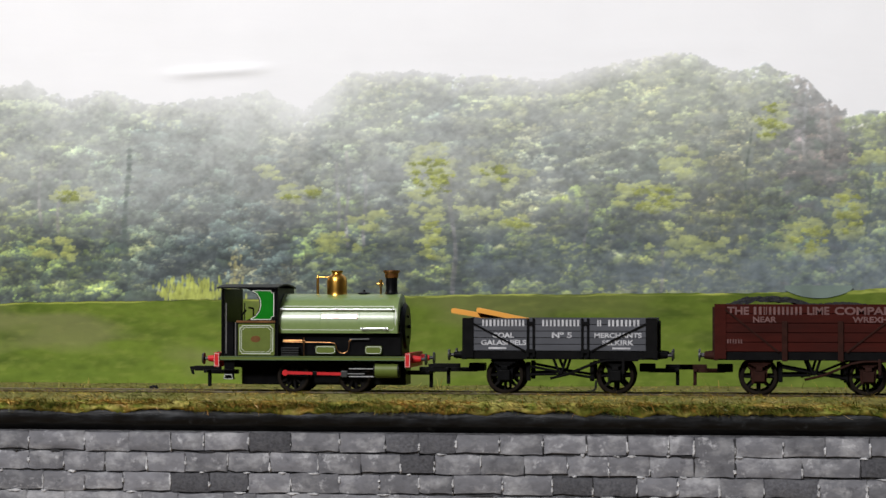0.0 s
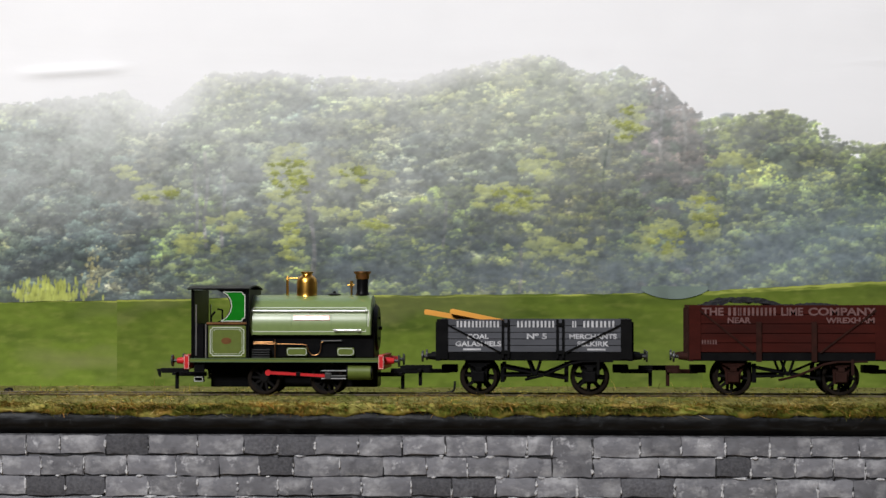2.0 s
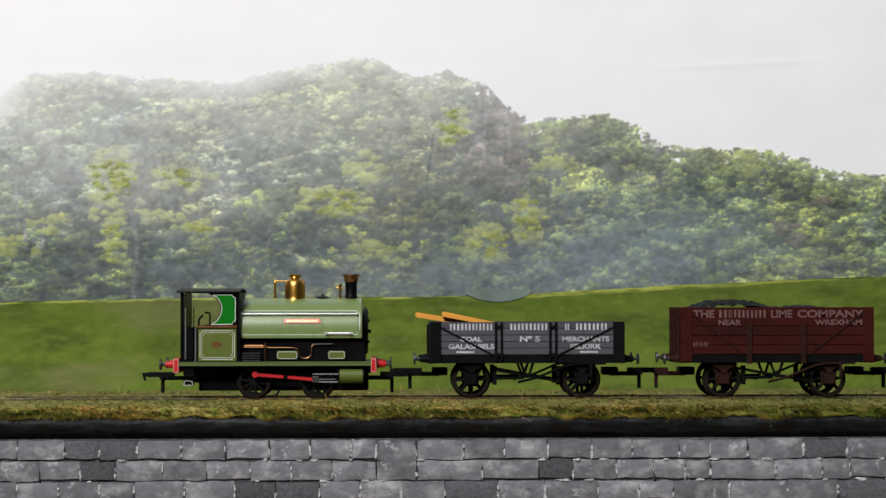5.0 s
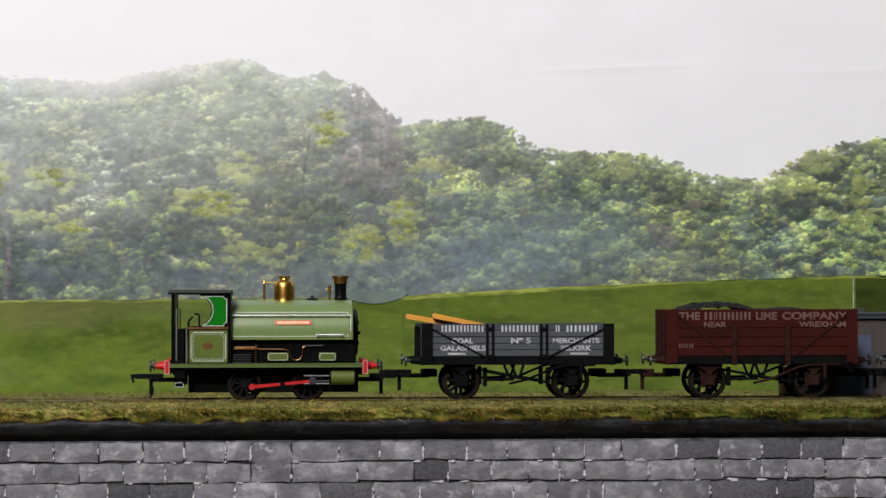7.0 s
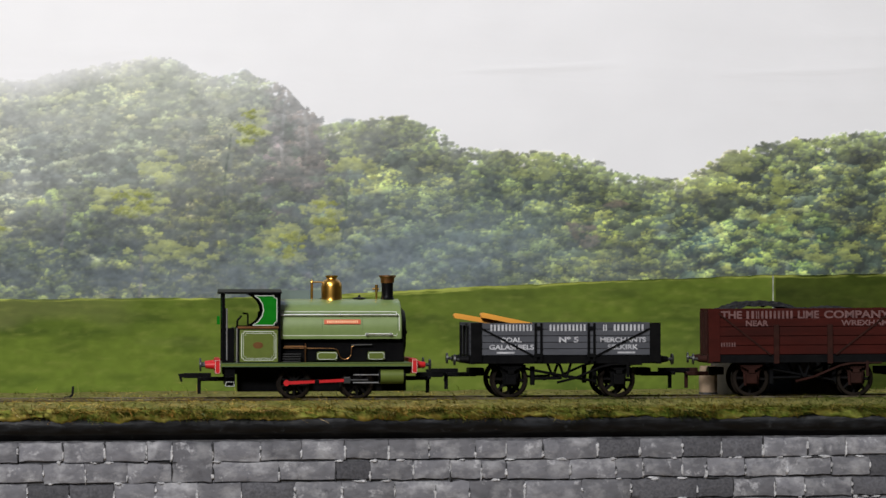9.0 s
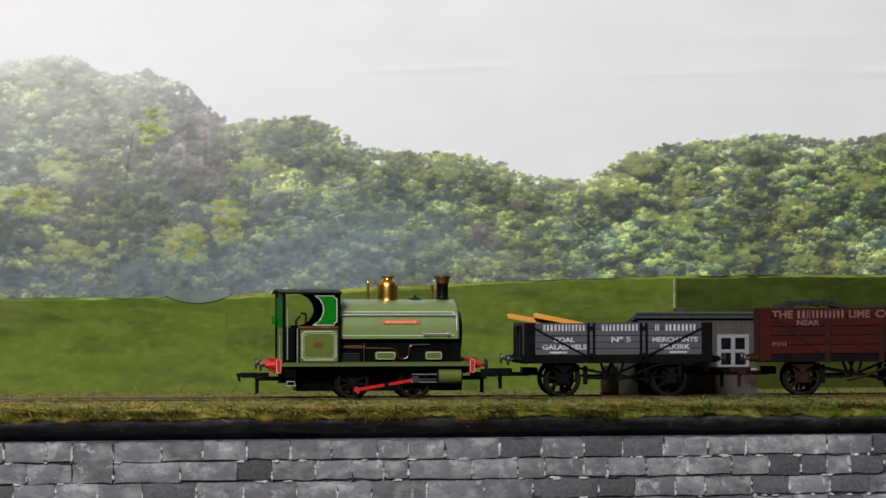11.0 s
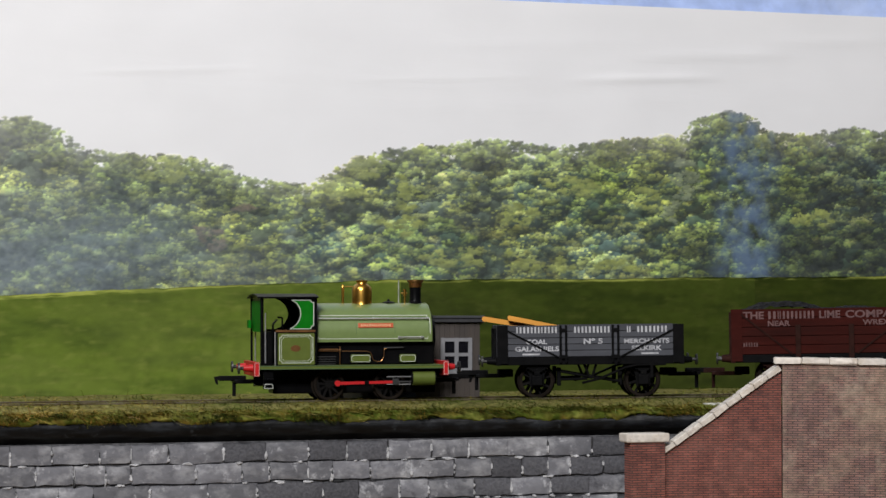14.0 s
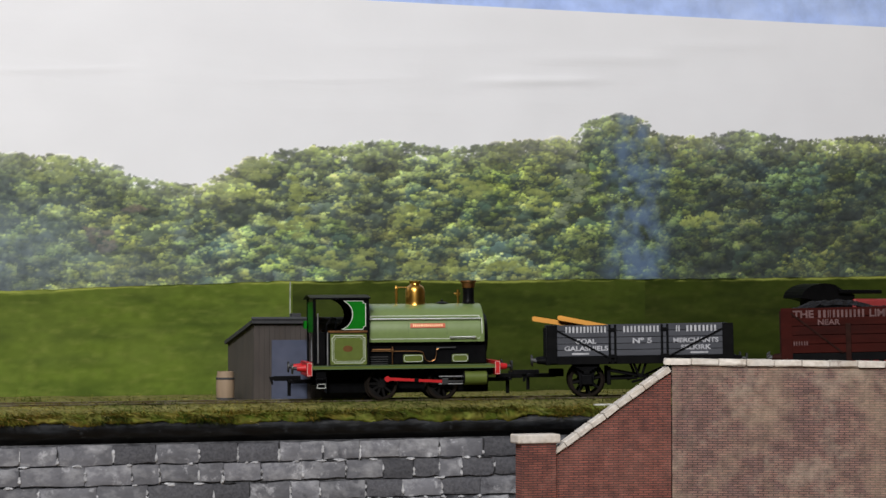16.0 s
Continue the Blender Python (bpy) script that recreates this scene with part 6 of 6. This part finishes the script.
    for x, out in ((-h + 3.5, -1), (h - 3.5, 1)):
        part("coupling_mount", block(bmesh.new(), x - 2.6, x + 2.6, -4, 4, 7.2, 9.8, 0.3), IRON_BLACK, w)
        coupling(x, out, w, IRON_RED if (lettered == "red" and out < 0) else IRON_BLACK, 7.6, 10.0)
    wheels = []
    for x in (-base, base):
        part("axle", tube(bmesh.new(), (x, -11, 6.0), (x, 11, 6.0), 0.7, segs=10), STEEL_DARK, w)
        for y in (-8.8, 8.8):
            wheels.append((wheel(w, x, y, 6.0, 8), x, y, 6.0))
    part("floor", block(bmesh.new(), -h + 1, h - 1, -14, 14, 14.3, 15.3), plank_mat, w)
    L = -15.0
    if lettered == "grey":
        p = top - step
        bars([1, 1.1, 1, 0.9, 1, 1], -25.6, -11.6, p - 0.55, top - 0.6, L, LETTER_GREY, w)
        bars([1, 1, 1.1, 1, 1], -5.6, 6.6, p - 0.55, top - 0.6, L, LETTER_GREY, w)
        bars([1], 12.6, 14.2, p - 0.55, top - 0.6, L, LETTER_GREY, w)
        bars([1, 1.1, 1, 1], 16.2, 26.4, p - 0.55, top - 0.6, L, LETTER_GREY, w)
        lettering("COAL", -22.2, -15.0, 18.65, 20.3, L, LETTER_GREY, w)
        lettering("N\u00ba 5", -2.4, 4.2, 18.6, 20.5, L, LETTER_GREY, w)
        lettering("MERCHANTS", 11.6, 27.2, 18.65, 20.3, L, LETTER_GREY, w)
        lettering("GALASHIELS", -26.0, -10.9, 16.2, 17.9, L, LETTER_GREY, w)
        lettering("SELKIRK", 14.2, 24.6, 16.2, 17.9, L, LETTER_GREY, w)
        for x in (-20.5, 20.5):
            part("small_writing_bar", block(bmesh.new(), x - 3, x + 3, L - 0.05, L, 14.9, 15.5), LETTER_GREY, w)
    if lettered == "red":
        for word, x0, x1 in (("THE", -28.0, -20.9), ("LIME", -2.1, 5.0), ("COMPANY", 6.7, 28.8)):
            lettering(word, x0, x1, 26.4, 29.0, L, LETTER_PINK, w)
        bars([1.2, 0.5, 1, 1, 1, 1], -19.4, -3.9, 26.4, 29.0, L, LETTER_PINK, w)
        lettering("NEAR", -19.6, -12.0, 23.9, 25.8, L, LETTER_PINK, w)
        lettering("WREXHAM", 12.4, 28.2, 23.9, 25.8, L, LETTER_PINK, w)
        bars([1, 1, 1], -28.0, -23.2, 17.0, 18.4, L, LETTER_PINK, w)
    if load == "coal":
        bm = bmesh.new()
        xs_, ys_ = np.linspace(-h + 1.2, h - 1.2, 46), np.linspace(-13.8, 13.8, 16)
        grid = []
        for x in xs_:
            heap = top - 0.6 + 2.9 * math.exp(-((x + 14) / 12) ** 4) + 1.2 * math.exp(-((x - 10) / 7) ** 2)
            grid.append([bm.verts.new((x, y, heap - 1.6 * (abs(y) / 13.8) ** 3 + 0.7 * noise.noise(Vector((x * 0.45, y * 0.45, 3))) + 0.5 * noise.noise(Vector((x * 1.2, y * 1.2, 9))))) for y in ys_])
        for a, b in zip(grid[:-1], grid[1:]):
            for i in range(len(a) - 1):
                bm.faces.new((a[i], a[i + 1], b[i + 1], b[i]))
        part("coal_load", bm, COAL, w, "heaped coal load")
    return w, wheels


engine_ob, engine_moving = engine()
grey_wagon, grey_wheels = wagon("open_wagon", "grey five-plank open wagon with white lettering", 64.4, 25.2, PLANK_GREY, IRON_BLACK, IRON_BLACK, "", "grey")
red_wagon, red_wheels = wagon("open_wagon", "oxide red open wagon heaped with coal", 64.2, 29.9, PLANK_RED, IRON_RED, IRON_RED, "coal", "red", 17.6)
last_wagon, last_wheels = wagon("open_wagon", "plain grey open wagon at the end of the train", 64.4, 25.2, PLANK_GREY, IRON_BLACK, IRON_BLACK, "", "")

# orange sawn timbers lying in the grey wagon
timber_things = []
for k, (x0, z0, x1, z1, y, notch) in enumerate(((-37.0, 27.4, -4, 22.6, -6.0, 0), (-28.2, 27.6, -10.2, 24.8, -8.5, 1))):
    bm = bmesh.new()
    d = (Vector((x1, 0, z1)) - Vector((x0, 0, z0))).length
    slab(bm, [(0, 0.2), (0.4, -0.6), (d, -1.2), (d, 0.2), (0.8, 1.1), (0.2, 0.9)], -1.6, 1.6)
    bmesh.ops.rotate(bm, cent=(0, 0, 0), matrix=Matrix.Rotation(math.atan2(z0 - z1, x1 - x0), 3, "Y"), verts=bm.verts)
    bmesh.ops.translate(bm, vec=(x0, y, z0), verts=bm.verts)
    ob = part("timber_baulk", bm, TIMBER)
    timber_things.append(tagged(ob, "bright orange sawn timber leaning in the grey wagon", "timber", "timbers in the wagon"))


def travel(t):
    """The train's place in millimetres, by a smooth curve through TRAVEL."""
    ts, ss = [r[0] for r in TRAVEL], [r[1] for r in TRAVEL]
    k = max(0, min(len(ts) - 2, sum(1 for v in ts if v <= t) - 1))
    h = ts[k + 1] - ts[k]

    def slope(i):
        a, b = max(0, i - 1), min(len(ts) - 1, i + 1)
        return (ss[b] - ss[a]) / (ts[b] - ts[a])

    u = (t - ts[k]) / h
    return ((2 * u ** 3 - 3 * u ** 2 + 1) * ss[k] + (u ** 3 - 2 * u ** 2 + u) * h * slope(k)
            + (-2 * u ** 3 + 3 * u ** 2) * ss[k + 1] + (u ** 3 - u ** 2) * h * slope(k + 1))


LINE_X = np.linspace(-500, 760, 1261)
LINE_P = bend(np.stack([LINE_X, np.full(1261, TRACK_Y), np.full(1261, RAIL_Z)], -1))
LINE_A = np.concatenate([[0], np.cumsum(np.linalg.norm(np.diff(LINE_P, axis=0), axis=1))]) - 500


def run(t):
    """How far the train has gone along the bent line, in millimetres."""
    return float(np.interp(travel(t) + 7, LINE_X, LINE_A))


def motions():
    steps = [round(0.1 * k, 1) for k in range(161)]
    for thing, offset in ((engine_ob, -48.2), (grey_wagon, 34.5), (red_wagon, 117.6), (last_wagon, 197.4), *((ob, 34.5) for ob in timber_things)):
        ahead = [0.0 if thing is engine_ob else float(np.interp(t, [r[0] for r in SLACK], [r[1] for r in SLACK])) for t in steps]
        walk(thing, [(t, on_line(float(np.interp(run(t) + offset + slip - 7, LINE_A, LINE_X)))) for t, slip in zip(steps, ahead)])
    spin_at = [run(t) for t, a in CRANK_TURN]

    def turn(t, r):
        """How far a wheel has turned, in radians; the engine's cranks are upright at whole turns."""
        if r != WHEEL_R:
            return (run(t) - run(0)) / r
        return math.radians(float(np.interp(run(t), spin_at, [a for t, a in CRANK_TURN])))

    for ob, x, y, r in engine_moving["wheels"] + grey_wheels + red_wheels + last_wheels:
        lag = math.pi / 2 if (y > 0 and r == WHEEL_R) else 0
        walk(ob, [(t, pose(x * MM, y * MM, r * MM, 0, math.degrees(turn(t, r) - lag), 0)) for t in steps])
    for s, rod, head in zip((-1, 1), engine_moving["rods"], engine_moving["heads"]):
        rod_rows, head_rows = [], []
        for t in steps:
            a = turn(t, WHEEL_R) - (math.pi / 2 if s > 0 else 0)
            px, pz = REAR_X + CRANK * math.sin(a), WHEEL_R + CRANK * math.cos(a)
            drop = pz - CYL_Z
            hx = px + math.sqrt(ROD ** 2 - drop ** 2)
            rod_rows.append((t, pose(px * MM, 0, pz * MM, 0, math.degrees(math.asin(drop / ROD)), 0)))
            head_rows.append((t, pose(hx * MM, 0, CYL_Z * MM)))
        walk(rod, rod_rows)
        walk(head, head_rows)


motions()
